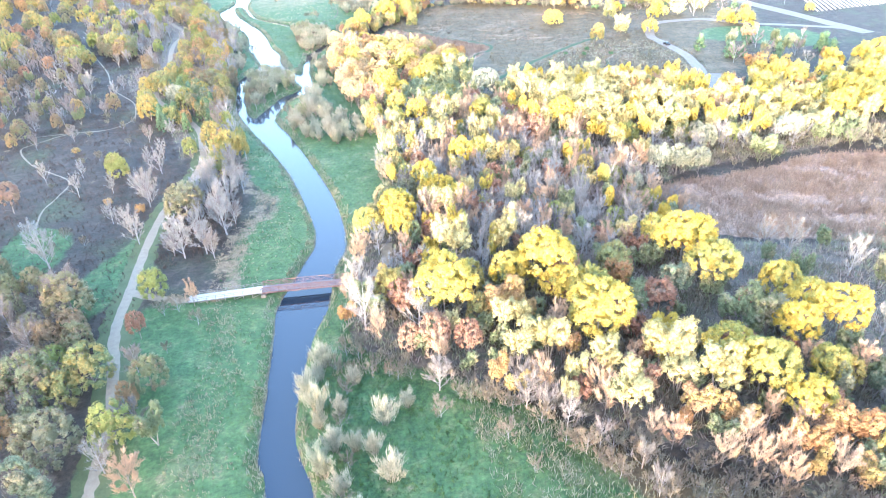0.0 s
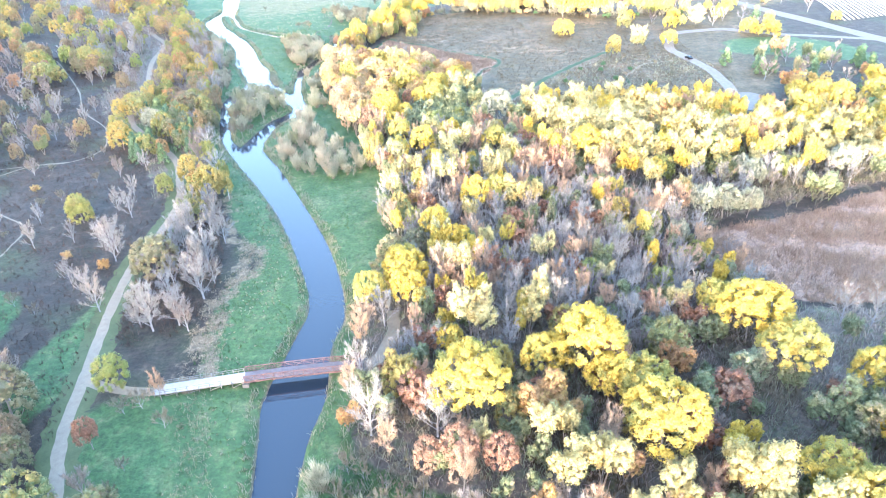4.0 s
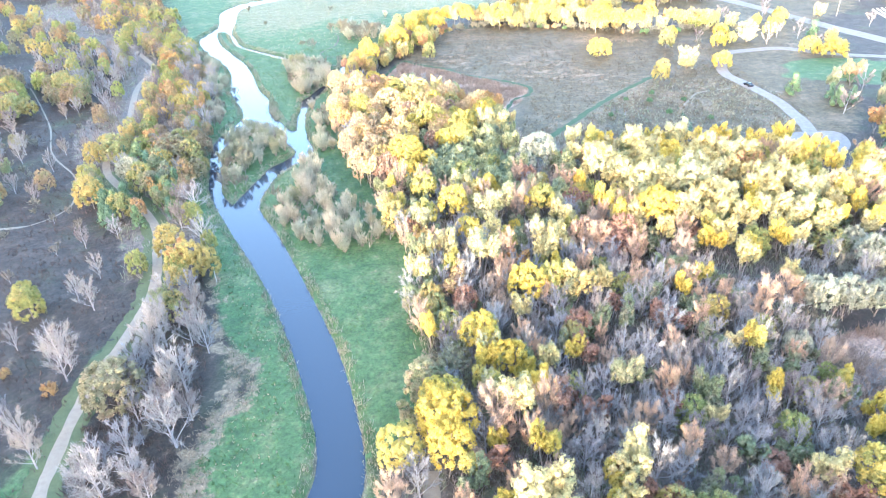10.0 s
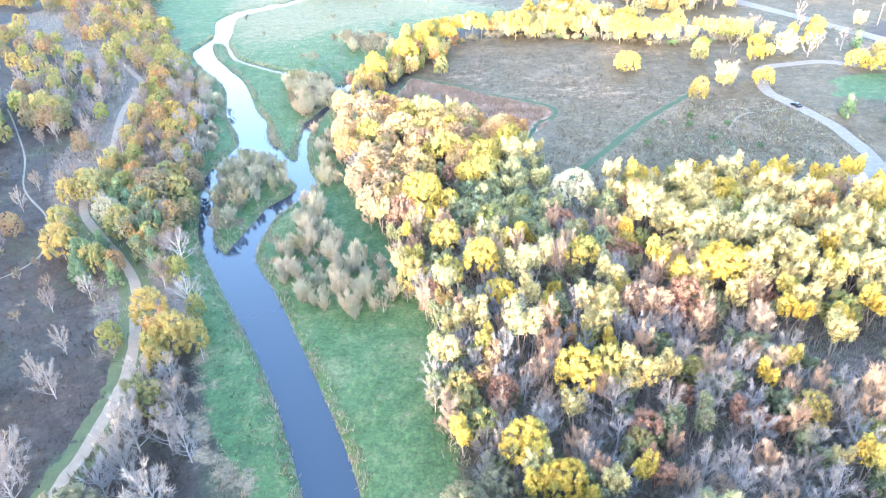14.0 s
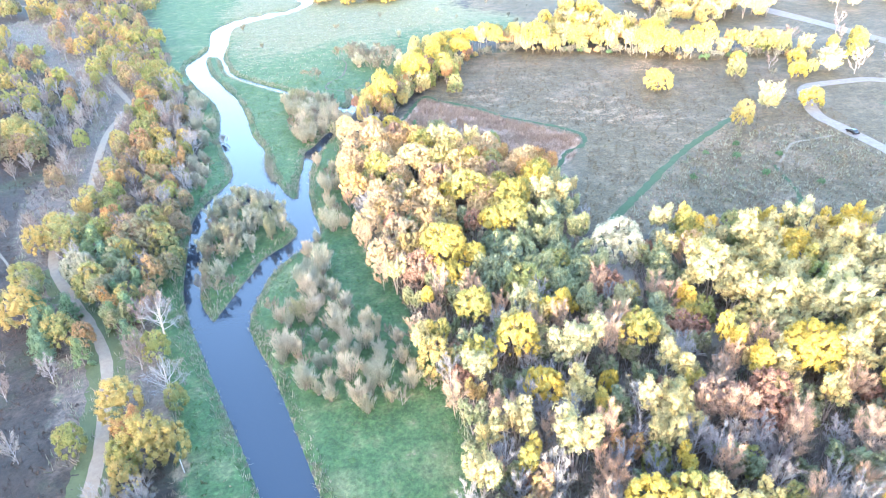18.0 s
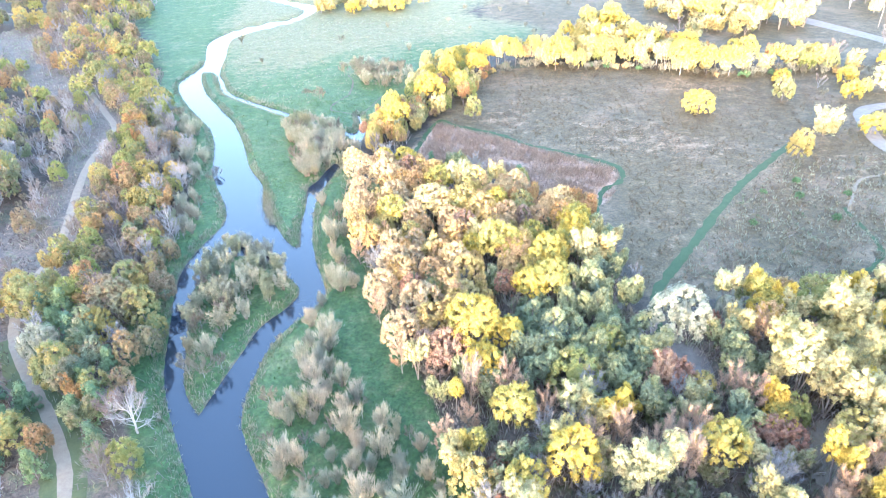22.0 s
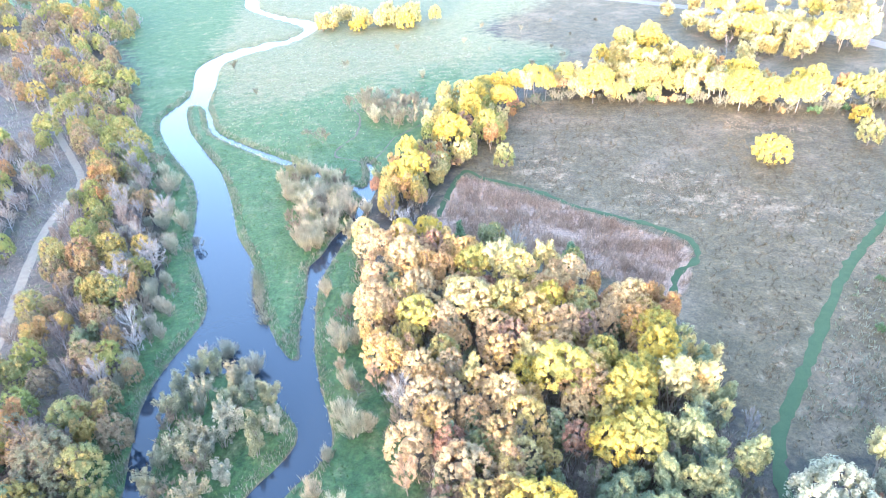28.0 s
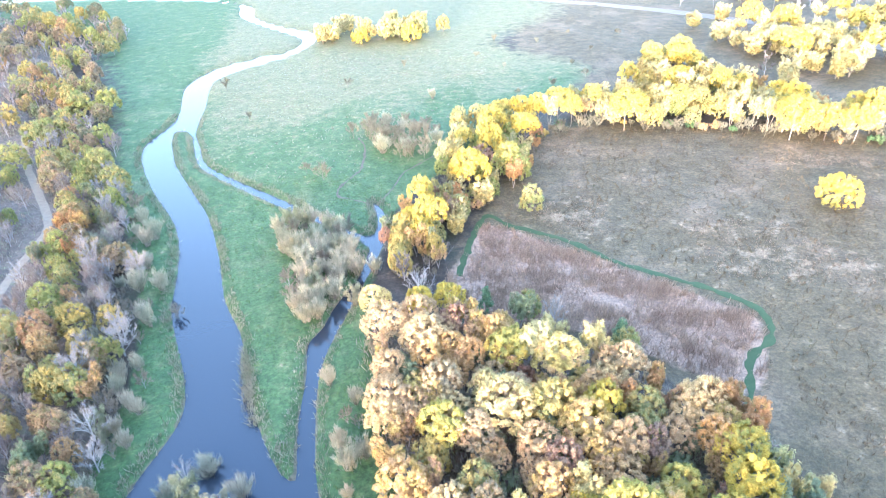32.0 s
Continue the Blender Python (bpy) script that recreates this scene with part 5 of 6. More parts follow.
scatter([(-159, 498), (-197, 605), (-207, 682), (-153, 664), (-132, 607), (-138, 575), (-118, 540), (-86, 450), (-99, 440), (-134, 476)], 8.5, {"buroak": 4, "lime": 3, "gold": 2, "bronze": 3, "elm": 4, "ash": 1}, 0.7, 1.05, seed=83)
# bank willows
scatter([(-16, 107), (-9, 104), (-5, 90), (-6, 73), (-7, 60), (-10, 60), (-15, 76)], 4.0, {"willow": 4, "brush": 3}, 0.7, 1.1, seed=14)
scatter([(-30, 247), (-25, 262), (-22, 284), (-15, 262), (-5, 248), (1, 226), (-6, 222), (-18, 226), (-25, 234)], 3.5, {"willow": 6, "palewillow": 1, "brush": 2}, 0.5, 0.9, 0.36, seed=15)
scatter([(-26, 290), (-19, 300), (-19, 330), (-15, 330), (-12, 300), (-18, 286)], 4.5, {"willow": 3, "brush": 2}, 0.5, 0.9, seed=73)
scatter([(-36, 400), (-26, 402), (-14, 384), (-9, 377), (-12, 367), (-17, 357), (-21, 352), (-28, 357), (-32, 374)], 2.9, {"willow": 6, "palewillow": 2, "brush": 1}, 0.7, 1.15, 0.36, seed=16)
scatter([(-47, 266), (-50, 295), (-49, 306), (-42, 311), (-32, 303), (-33, 294), (-39, 284), (-42, 268)], 3.6, {"palewillow": 6, "willow": 1, "brush": 3}, 0.6, 1.1, 0.36, seed=17)
scatter([(0, 95), (20, 88), (60, 55), (60, 40), (20, 40), (0, 60)], 14, {"brush": 4, "willow": 1}, 0.4, 0.8, seed=18)
scatter([(20, 100), (30, 85), (60, 66), (84, 40), (60, 40), (30, 75)], 2.6, {"brush": 6, "elm": 1}, 0.5, 1.0, 0.3, seed=19)
scatter([(-10, 108), (8, 98), (22, 88), (20, 84), (4, 95), (-11, 102)], 2.8, {"brush": 6, "elm": 1}, 0.5, 0.9, 0.3, seed=82)
scatter([(-10, 446), (0, 434), (14, 438), (14, 460), (-6, 467)], 4.2, {"brush": 4, "willow": 1}, 0.9, 1.5, seed=41)
scatter([(-30, 586), (-6, 583), (26, 583), (40, 600), (26, 612), (-17, 620)], 8, {"pale": 4, "gold": 2, "sunny": 1}, 0.8, 1.2, seed=42)
scatter([(-186, 584), (-140, 560), (-136, 640), (-200, 740), (-262, 752)], 12, {"buroak": 4, "gold": 1, "bronze": 1, "elm": 5, "ash": 2, "lime": 2}, 0.65, 1.0, seed=43)
scatter([(-8, 126), (-3, 124), (2, 131), (-4, 131.5)], 2.6, {"brush": 3, "bare": 1}, 0.6, 0.9, seed=44)
scatter([(150, 240), (200, 250), (230, 300), (200, 320), (170, 290), (165, 262)], 9, {"conifer": 2, "elm": 3, "orange": 1, "olive": 1}, 0.7, 1.3, seed=45)
scatter([(60, 275), (130, 270), (150, 330), (120, 330), (80, 300)], 8, {"brush": 4, "shrub": 1}, 0.35, 0.7, seed=46)
scatter([(150, 380), (230, 362), (280, 380), (240, 440), (170, 430)], 12, {"brush": 2, "sunny": 2, "elm": 2, "pale": 1}, 0.6, 1.0, seed=47)
scatter([(20, 470), (90, 490), (180, 470), (150, 560), (60, 590)], 26, {"brush": 9, "elm": 1}, 0.5, 1.0, seed=48)
scatter([(-60, 430), (-20, 430), (20, 480), (40, 560), (-20, 580), (-60, 520)], 48, {"brush": 4, "willow": 1}, 0.5, 1.0, seed=49)
scatter([(150, 196), (200, 200), (240, 235), (225, 262), (168, 252), (150, 240)], 6.0, {"yellow": 4, "cream": 4, "pale": 2, "orange": 1}, 0.75, 1.05, seed=71)
scatter([(130, 96), (170, 100), (200, 150), (186, 166), (172, 124), (142, 116)], 7.5, {"olive": 3, "bare": 2, "yellow": 2, "elm": 2}, 0.7, 1.0, seed=77)
scatter([(86, 173), (125, 177), (150, 185), (190, 172), (205, 188), (140, 196), (96, 188)], 3.4, {"brush": 6, "olive": 1, "elm": 1}, 0.6, 1.1, 0.3, seed=79, plain=True)
# understorey of the eastern woods
scatter([(-6, 104), (30, 88), (60, 68), (84, 54), (96, 84), (80, 122), (84, 172), (60, 205), (6, 205), (6, 168), (-6, 140)], 3.4, {"brush": 13, "olive": 5, "redoak": 1, "orange": 1}, 0.45, 0.85, 0.26, seed=61, plain=True)
scatter([(6, 205), (60, 205), (96, 194), (130, 205), (104, 262), (64, 266), (44, 262), (50, 300), (20, 330), (-8, 330), (0, 250)], 3.6, {"brush": 13, "olive": 4, "redoak": 1, "russet": 1, "lime": 1}, 0.45, 0.85, 0.26, seed=62, plain=True)


def joined_thicket(kinds, name, mat, label):
    """The far and hidden low growth of some kinds, as one mass."""
    verts, faces, count = [], [], 0
    for kind, trunk, crown, x, y, s, turn in THICKET:
        if kind not in kinds:
            continue
        m = np.array(Matrix.Rotation(turn, 3, "Z")) * s
        for me in (trunk, crown):
            co = np.empty(len(me.vertices) * 3, np.float32)
            me.vertices.foreach_get("co", co)
            verts.append(co.reshape(-1, 3) @ m.T + (x, y, ground_z(x, y)))
            faces += [tuple(i + count for i in p.vertices) for p in me.polygons]
            count += len(me.vertices)
    tagged(mesh_object(name, np.concatenate(verts), faces, mat), label, "shrubs", kind="stuff")


joined_thicket({"brush", "russet", "elm"}, "bare_thicket", BRUSH_TWIGS, "low leafless grey-tan shrubs in the woods and far meadows")
joined_thicket({"olive", "lime"}, "green_thicket", LEAVES["olive"], "dull green saplings under the woods")
joined_thicket({"redoak", "orange"}, "russet_thicket", LEAVES["redoak"], "russet saplings under the woods")

# ---- low growth ----
def tufts(name, polys, per_m2, low, high, blades, width, mat, label, category, seed, lean=0.42, bank=None, avoid=True):
    """Grass, reeds or brush as many small blades, joined as one stuff."""
    r = np.random.default_rng(seed)
    pts = []
    for p in polys:
        line = smooth(p + p[:1], 3)
        lo, hi = line.min(0), line.max(0)
        n = int((hi - lo).prod() * per_m2)
        q = r.uniform(lo, hi, (n, 2))
        pts.append(q[signed(line, q) < 0])
    p = np.concatenate(pts)
    d = sample(RIVER_D, p)
    ok = d > 0.3 if bank is None else (d > bank[0]) & (d < bank[1])
    if avoid:
        ok &= sample(WAY_D, p) > 0.3
    clump = waves(p, 12, seed) * 0.5
    ok &= r.uniform(-0.75, 0.45, len(p)) < clump
    p = np.repeat(p[ok], blades, 0)
    n = len(p)
    z = sample(GZ, p)
    p = p + r.normal(size=(n, 2)) * high * 0.22
    h = r.uniform(low, high, n)
    t = r.uniform(0, 2 * math.pi, n)
    side = np.stack([np.cos(t), np.sin(t), 0 * t], 1) * (width * r.uniform(0.6, 1.2, n))[:, None]
    foot = np.column_stack([p, z - 0.05])
    tip = foot + np.column_stack([r.normal(size=(n, 2)) * (h * lean)[:, None], h])
    mid = (foot * 0.45 + tip * 0.55) + np.column_stack([r.normal(size=(n, 2)) * (h * 0.06)[:, None], h * 0.08])
    v = np.stack([foot - side * 0.5, foot + side * 0.5, mid + side * 0.45, tip, mid - side * 0.45], 1).reshape(-1, 3)
    b = np.arange(n) * 5
    loops = np.stack([b, b + 1, b + 2, b + 4, b + 4, b + 2, b + 3], 1).ravel()
    me = bpy.data.meshes.new(name)
    me.vertices.add(len(v))
    me.vertices.foreach_set("co", v.astype(np.float32).ravel())
    me.loops.add(len(loops))
    me.loops.foreach_set("vertex_index", loops.astype(np.int32))
    me.polygons.add(2 * n)
    me.polygons.foreach_set("loop_start", (np.arange(n)[:, None] * 7 + [0, 4]).ravel().astype(np.int32))
    me.update(calc_edges=True)
    me.materials.append(mat)
    return tagged(new(name, me), label, category, kind="stuff")


def blade_material(name, tints, glow=0.25):
    m = leaf_material(name, tints, glow)
    nt = m.node_tree
    info = [n for n in nt.nodes if n.type == "OBJECT_INFO"][0]
    first = info.outputs["Random"].links[0].to_node
    patch = noise_of(nt, 0.12, 4, 0.65)
    spread = calc(nt, "MULTIPLY_ADD", patch, 2.0)
    spread.node.inputs[2].default_value = -0.5
    nt.links.new(spread, first.inputs[0])
    return m


GRASS = blade_material("green_grass_blades", [(0.044, 0.094, 0.027), (0.069, 0.130, 0.038), (0.101, 0.155, 0.049), (0.151, 0.168, 0.071)])
STRAW = blade_material("dry_straw", [(0.343, 0.281, 0.203), (0.421, 0.359, 0.265), (0.484, 0.421, 0.312)], 0.4)
WEEDS = blade_material("brown_weeds", [(0.050, 0.037, 0.032), (0.079, 0.058, 0.050), (0.129, 0.096, 0.081), (0.077, 0.086, 0.045)])
REEDS = blade_material("pinkish_reeds", [(0.29, 0.21, 0.158), (0.34, 0.255, 0.19), (0.38, 0.295, 0.225)], 0.35)
LITTER = blade_material("grey_brush", [(0.276, 0.241, 0.230), (0.356, 0.310, 0.276), (0.241, 0.276, 0.172), (0.425, 0.356, 0.287)])
SEDGE = blade_material("grey_green_sedge", [(0.26, 0.27, 0.20), (0.33, 0.32, 0.24), (0.20, 0.24, 0.15)])
tufts("undergrowth", WOOD[:1], 1.3, 0.6, 2.2, 3, 0.17, LITTER, "grey-brown brush and saplings under the trees", "undergrowth", 31)
tufts("undergrowth", WOOD[1:], 0.35, 0.5, 1.8, 3, 0.16, LITTER, "grey-brown brush under the riverside woods", "undergrowth", 32)
tufts("meadow_weeds", [[(-160, 130), (-64, 110), (-64, 180), (-60, 205), (-64, 235), (-84, 275), (-96, 330), (-160, 400)]], 0.7, 0.4, 1.0, 3, 0.13, WEEDS, "purple-brown withered weeds of the old meadow", "weeds", 33)
tufts("meadow_weeds", [[(-60, 205), (-57, 150), (-44, 150), (-38, 170), (-42, 205), (-48, 225)]], 1.5, 0.5, 1.5, 4, 0.14, WEEDS, "brown brush between the trail and the river grass", "weeds", 34)
TANWEEDS = blade_material("tan_weeds", [(0.099, 0.075, 0.045), (0.144, 0.111, 0.069), (0.194, 0.148, 0.095), (0.103, 0.110, 0.053)])
PINK_STRAW = blade_material("pinkish_straw", [(0.30, 0.22, 0.16), (0.36, 0.27, 0.20), (0.42, 0.33, 0.25)], 0.3)
tufts("meadow_weeds", [[(50, 275), (150, 270), (165, 330), (165, 420), (80, 445), (45, 440), (22, 395), (66, 345), (66, 325), (56, 300)]], 0.7, 0.4, 0.9, 3, 0.13, TANWEEDS, "grey-brown withered weeds of the open meadow", "weeds", 35)
tufts("straw_tussocks", [[(-36, 60), (-40, 125), (-38, 150), (-33, 165), (-36, 190), (-44, 218), (-36, 218), (-25, 185), (-21, 160), (-28, 130), (-28, 60)]], 0.35, 0.25, 0.5, 7, 0.09, STRAW, "pale straw tussocks scattered in the green bank", "dry grass", 45, 0.3)
tufts("straw_grass", [[(-41, 60), (-40, 98), (-37, 105), (-36.5, 111), (-39, 120), (-40.5, 129), (-41.5, 148), (-40, 161), (-38, 168), (-35, 175), (-35, 182), (-37, 190), (-41, 200), (-44, 218), (-40, 212), (-38, 197), (-30, 185.5), (-27, 180), (-28.5, 172), (-32.5, 167), (-35, 162), (-34, 153), (-33, 139), (-34.5, 128), (-32, 118), (-31.5, 110), (-29, 104), (-30.5, 97), (-34, 60)]], 1.7, 0.35, 0.9, 6, 0.06, STRAW, "band of pale dry grass along the edge of the green bank", "dry grass", 46, 0.5)
tufts("straw_grass", [[(32, 389), (37, 397), (54, 398), (52, 381), (45, 375)], [(72, 381), (99, 373), (97, 368), (70, 372)], [(120, 415), (146, 403), (142, 397), (115, 405)], [(69, 370), (95, 366), (110, 347), (90, 346), (66, 356)], [(64, 291), (78, 308), (73, 308), (63, 292)], [(102, 322), (131, 344), (130, 349), (100, 327)]], 0.9, 0.3, 0.7, 4, 0.07, PINK_STRAW, "pinkish straw patches in the open meadow", "dry grass", 47)
tufts("reed_bed", DRY[:2], 2.4, 0.9, 1.9, 5, 0.13, REEDS, "dense pinkish brown reed bed", "reeds", 37)
tufts("bank_grass", [[(-34, 40), (-40, 125), (-36, 190), (-53, 250), (-64, 305), (-60, 340), (-68, 380), (-84, 425), (16, 428), (-4, 400), (-12, 362), (-11, 320), (-1, 260), (8, 212), (8, 168), (-3, 156), (-8, 60)]], 1.3, 0.2, 0.55, 3, 0.10, GRASS, "lush green grass of the river meadow", "grass", 38, 0.4)
tufts("bank_grass", GREEN[1:2], 1.6, 0.3, 0.9, 4, 0.12, GRASS, "green grass of the clearing by the river", "grass", 39)
tufts("rough_grass", [[(12, 96), (20, 92), (45, 72), (70, 52), (60, 30), (22, 40), (16, 72)]], 1.8, 0.5, 1.5, 5, 0.12, SEDGE, "grey-tan rough grass at the edge of the woods", "grass", 40)
tufts("bank_sedge", [[(-34, 40), (-40, 125), (-36, 190), (-53, 250), (-64, 305), (-60, 340), (-68, 380), (-100, 480), (-60, 500), (16, 428), (-4, 400), (-12, 362), (-11, 320), (-1, 260), (8, 212), (8, 168), (-3, 156), (-8, 60)]], 3.0, 0.4, 1.2, 4, 0.12, SEDGE, "grey-green sedge along the water's edge", "sedge", 41, bank=(0.1, 2.3))

# ---- footbridge ----
TIMBER = plain_material("weathered_grey_planks", (0.34, 0.33, 0.32), (0.48, 0.47, 0.455), 1.2, 0.85)
POST = plain_material("weathered_timber_posts", (0.20, 0.18, 0.16), (0.32, 0.30, 0.27), 2.0, 0.85)
DECK = plain_material("mauve_grey_planks", (0.13, 0.115, 0.12), (0.20, 0.18, 0.185), 1.2, 0.9)
RUST = plain_material("rusty_red_steel", (0.13, 0.075, 0.07), (0.20, 0.125, 0.115), 2.0, 0.7, 0.2)
CONCRETE = plain_material("stained_concrete", (0.12, 0.115, 0.105), (0.20, 0.19, 0.175), 1.0, 0.9)


def beam(a, b, wide, high):
    """A squared bar from a to b with chamfered edges."""
    a, b = Vector(a), Vector(b)
    d = (b - a).normalized()
    side = d.cross(Vector((0, 0, 1)))
    side = side.normalized() if side.length > 0.01 else Vector((1, 0, 0))
    up = side.cross(d)
    c = min(wide, high) * 0.12
    ring = [(-wide / 2 + c, -high / 2), (wide / 2 - c, -high / 2), (wide / 2, -high / 2 + c), (wide / 2, high / 2 - c), (wide / 2 - c, high / 2), (-wide / 2 + c, high / 2), (-wide / 2, high / 2 - c), (-wide / 2, -high / 2 + c)]
    v = [tuple(p + side * u + up * w) for p in (a, b) for u, w in ring]
    f = [(k, (k + 1) % 8, 8 + (k + 1) % 8, 8 + k) for k in range(8)] + [tuple(range(7, -1, -1)), tuple(range(8, 16))]
    return v, f


def bar(name, a, b, wide, high, mat, parent, label=""):
    v, f = beam(a, b, wide, high)
    return mesh_object(name, v, f, mat, parent, label)


def make_bridge():
    y0, half = 132.15, 1.35
    xa, xm, xb = -45.0, -27.7, -4.6
    za, zm, zb = 0.45, 1.25, 1.05
    walk_ = tagged(new("boardwalk"), "weathered grey plank boardwalk ramp on braced timber posts", "boardwalk")
    bridge = tagged(new("footbridge"), "rusty red steel truss footbridge with grey plank deck", "bridge")
    zr = lambda x: za + (zm - za) * (x - xa) / (xm - xa)
    n = 60
    for k in range(n):
        x, x2 = xa + (xm - xa) * k / n, xa + (xm - xa) * (k + 0.93) / n
        bar("plank", (x, y0, zr(x) - 0.04), (x2, y0, zr(x2) - 0.04), half * 2, 0.07, TIMBER, walk_)
    for s in (-1, 1):
        y = y0 + s * (half + 0.05)
        bar("stringer", (xa, y - s * 0.25, za - 0.24), (xm, y - s * 0.25, zm - 0.24), 0.16, 0.30, POST, walk_)
        bar("top_rail", (xa, y, za + 0.95), (xm, y, zm + 0.95), 0.06, 0.08, POST, walk_)
        bar("mid_rail", (xa, y, za + 0.5), (xm, y, zm + 0.5), 0.04, 0.07, POST, walk_)
        for k in range(9):
            x = xa + 0.2 + (xm - xa - 0.4) * k / 8
            g = ground_z(x, y) - 0.3
            bar("post", (x, y, g), (x, y, zr(x) + 0.97), 0.12, 0.12, POST, walk_)
            if k % 2 and zr(x) - g > 0.7:
                x2 = xa + 0.2 + (xm - xa - 0.4) * (k + 1) / 8
                bar("brace", (x, y + s * 0.08, g + 0.35), (x2, y + s * 0.08, zr(x2) - 0.25), 0.06, 0.10, POST, walk_)
    zt = lambda x: zm + (zb - zm) * (x - xm) / (xb - xm) + 0.18 * math.sin(math.pi * (x - xm) / (xb - xm))
    n = 76
    for k in range(n):
        x, x2 = xm + 0.05 + (xb - xm) * k / n, xm + 0.05 + (xb - xm) * (k + 0.94) / n
        bar("plank", (x, y0, zt(x) - 0.04), (x2, y0, zt(x2) - 0.04), half * 2 - 0.1, 0.06, DECK, bridge)
    m = 12
    xs = [xm + 0.1 + (xb - xm - 0.2) * k / m for k in range(m + 1)]
    for s in (-1, 1):
        y = y0 + s * (half + 0.08)
        for k in range(m):
            a, b = xs[k], xs[k + 1]
            bar("top_chord", (a, y, zt(a) + 1.25), (b, y, zt(b) + 1.25), 0.16, 0.16, RUST, bridge)
            bar("bottom_chord", (a, y, zt(a) - 0.25), (b, y, zt(b) - 0.25), 0.18, 0.34, RUST, bridge)
            bar("rail", (a, y - s * 0.1, zt(a) + 0.5), (b, y - s * 0.1, zt(b) + 0.5), 0.05, 0.08, RUST, bridge)
            bar("rail", (a, y - s * 0.1, zt(a) + 0.85), (b, y - s * 0.1, zt(b) + 0.85), 0.05, 0.08, RUST, bridge)
            lo, hi = (a, b) if k % 2 else (b, a)
            bar("diagonal", (lo, y, zt(lo) - 0.2), (hi, y, zt(hi) + 1.2), 0.08, 0.08, RUST, bridge)
        for x in xs:
            bar("upright", (x, y, zt(x) - 0.3), (x, y, zt(x) + 1.2), 0.12, 0.12, RUST, bridge)
    for x in xs[::2]:
        bar("floor_beam", (x, y0 - half - 0.1, zt(x) - 0.3), (x, y0 + half + 0.1, zt(x) - 0.3), 0.14, 0.22, RUST, bridge)
    for x in (xm + 0.2, xb - 0.3):
        v, f = beam((x, y0 - half - 0.5, -0.6), (x, y0 + half + 0.5, -0.6), 1.2, 2.7)
        mesh_object("abutment", v, f, CONCRETE, bridge, "stained concrete abutment")


make_bridge()


# ---- lots, field, car, poles ----
def lot(name, corners, mat, label, category="parking lot"):
    c = Vector((sum(p[0] for p in corners) / len(corners), sum(p[1] for p in corners) / len(corners)))
    edge = smooth(corners + corners[:1], 4)[:-1]
    v = [(c.x, c.y, ground_z(c.x, c.y) + 0.12)]
    for f_ in (0.5, 1.0):
        v += [(c.x + (x - c.x) * f_, c.y + (y - c.y) * f_, ground_z(c.x + (x - c.x) * f_, c.y + (y - c.y) * f_) + 0.12) for x, y in edge]
    n = len(edge)
    f = [(0, 1 + k, 1 + (k + 1) % n) for k in range(n)] + [(1 + k, 1 + n + k, 1 + n + (k + 1) % n, 1 + (k + 1) % n) for k in range(n)]
    tagged(mesh_object(name, v, f, mat, smooth_shade=True), label, category, kind="structure")


lot("parking_lot", [(140, 272), (160, 270), (158, 258), (146, 251), (134, 256)], ASPHALT, "pale asphalt parking lot at the end of the road")
lot("asphalt_lot", [(46, 261), (52, 262), (55, 257), (54, 249), (50, 245), (46, 250)], ASPHALT, "shaded grey asphalt lot among the trees")
lot("clearing", [(57, 230), (60, 234), (68, 236), (69, 232), (64, 227), (61, 222), (58, 224)], SOIL, "bare trodden clearing among the trees", "clearing")


def make_car(x, y, turn):
    paint = plain_material("dark_car_paint", (0.02, 0.022, 0.03), (0.03, 0.032, 0.04), 0.5, 0.25, 0.3, 0.02)
    glass = plain_material("tinted_glass", (0.02, 0.025, 0.03), (0.03, 0.035, 0.04), 1, 0.08, 0.0, 0.0)
    tyre = plain_material("black_rubber", (0.02, 0.02, 0.02), (0.03, 0.03, 0.03), 2, 0.9)
    root = tagged(new("car"), "dark saloon car on the park road", "car")
    root.matrix_basis = pose(x, y, ground_z(x, y) + 0.12, 0, 0, turn)
    prof = [(-2.2, 0.35), (-2.25, 0.75), (-2.1, 0.95), (-1.2, 1.0), (1.1, 0.98), (2.0, 0.82), (2.25, 0.65), (2.2, 0.35)]
    v = [(px, s * (0.88 if 0.4 < pz < 0.9 else 0.84), pz) for s in (-1, 1) for px, pz in prof]
    n = len(prof)
    f = [(k, (k + 1) % n, n + (k + 1) % n, n + k) for k in range(n)] + [tuple(range(n - 1, -1, -1)), tuple(range(n, 2 * n))]
    mesh_object("body", v, f, paint, root)
    cab = [(-1.5, 0.99), (-0.95, 1.45), (0.35, 1.47), (1.1, 0.97)]
    v = [(px, s * (0.80 if pz < 1.2 else 0.62), pz) for s in (-1, 1) for px, pz in cab]
    f = [(0, 1, 5, 4), (1, 2, 6, 5), (2, 3, 7, 6), (3, 0, 4, 7), (3, 2, 1, 0), (4, 5, 6, 7)]
    mesh_object("cabin", v, f, glass, root, "tinted glass cabin")
    for wx in (-1.35, 1.35):
        for s in (-1, 1):
            v, f = [], []
            tube(v, f, (wx, s * 0.9, 0.33), (wx, s * 0.68, 0.33), 0.33, 0.33, 12)
            f += [tuple(range(11, -1, -1)), tuple(range(12, 24))]
            mesh_object("wheel", v, f, tyre, root)


make_car(158.2, 322, 95)


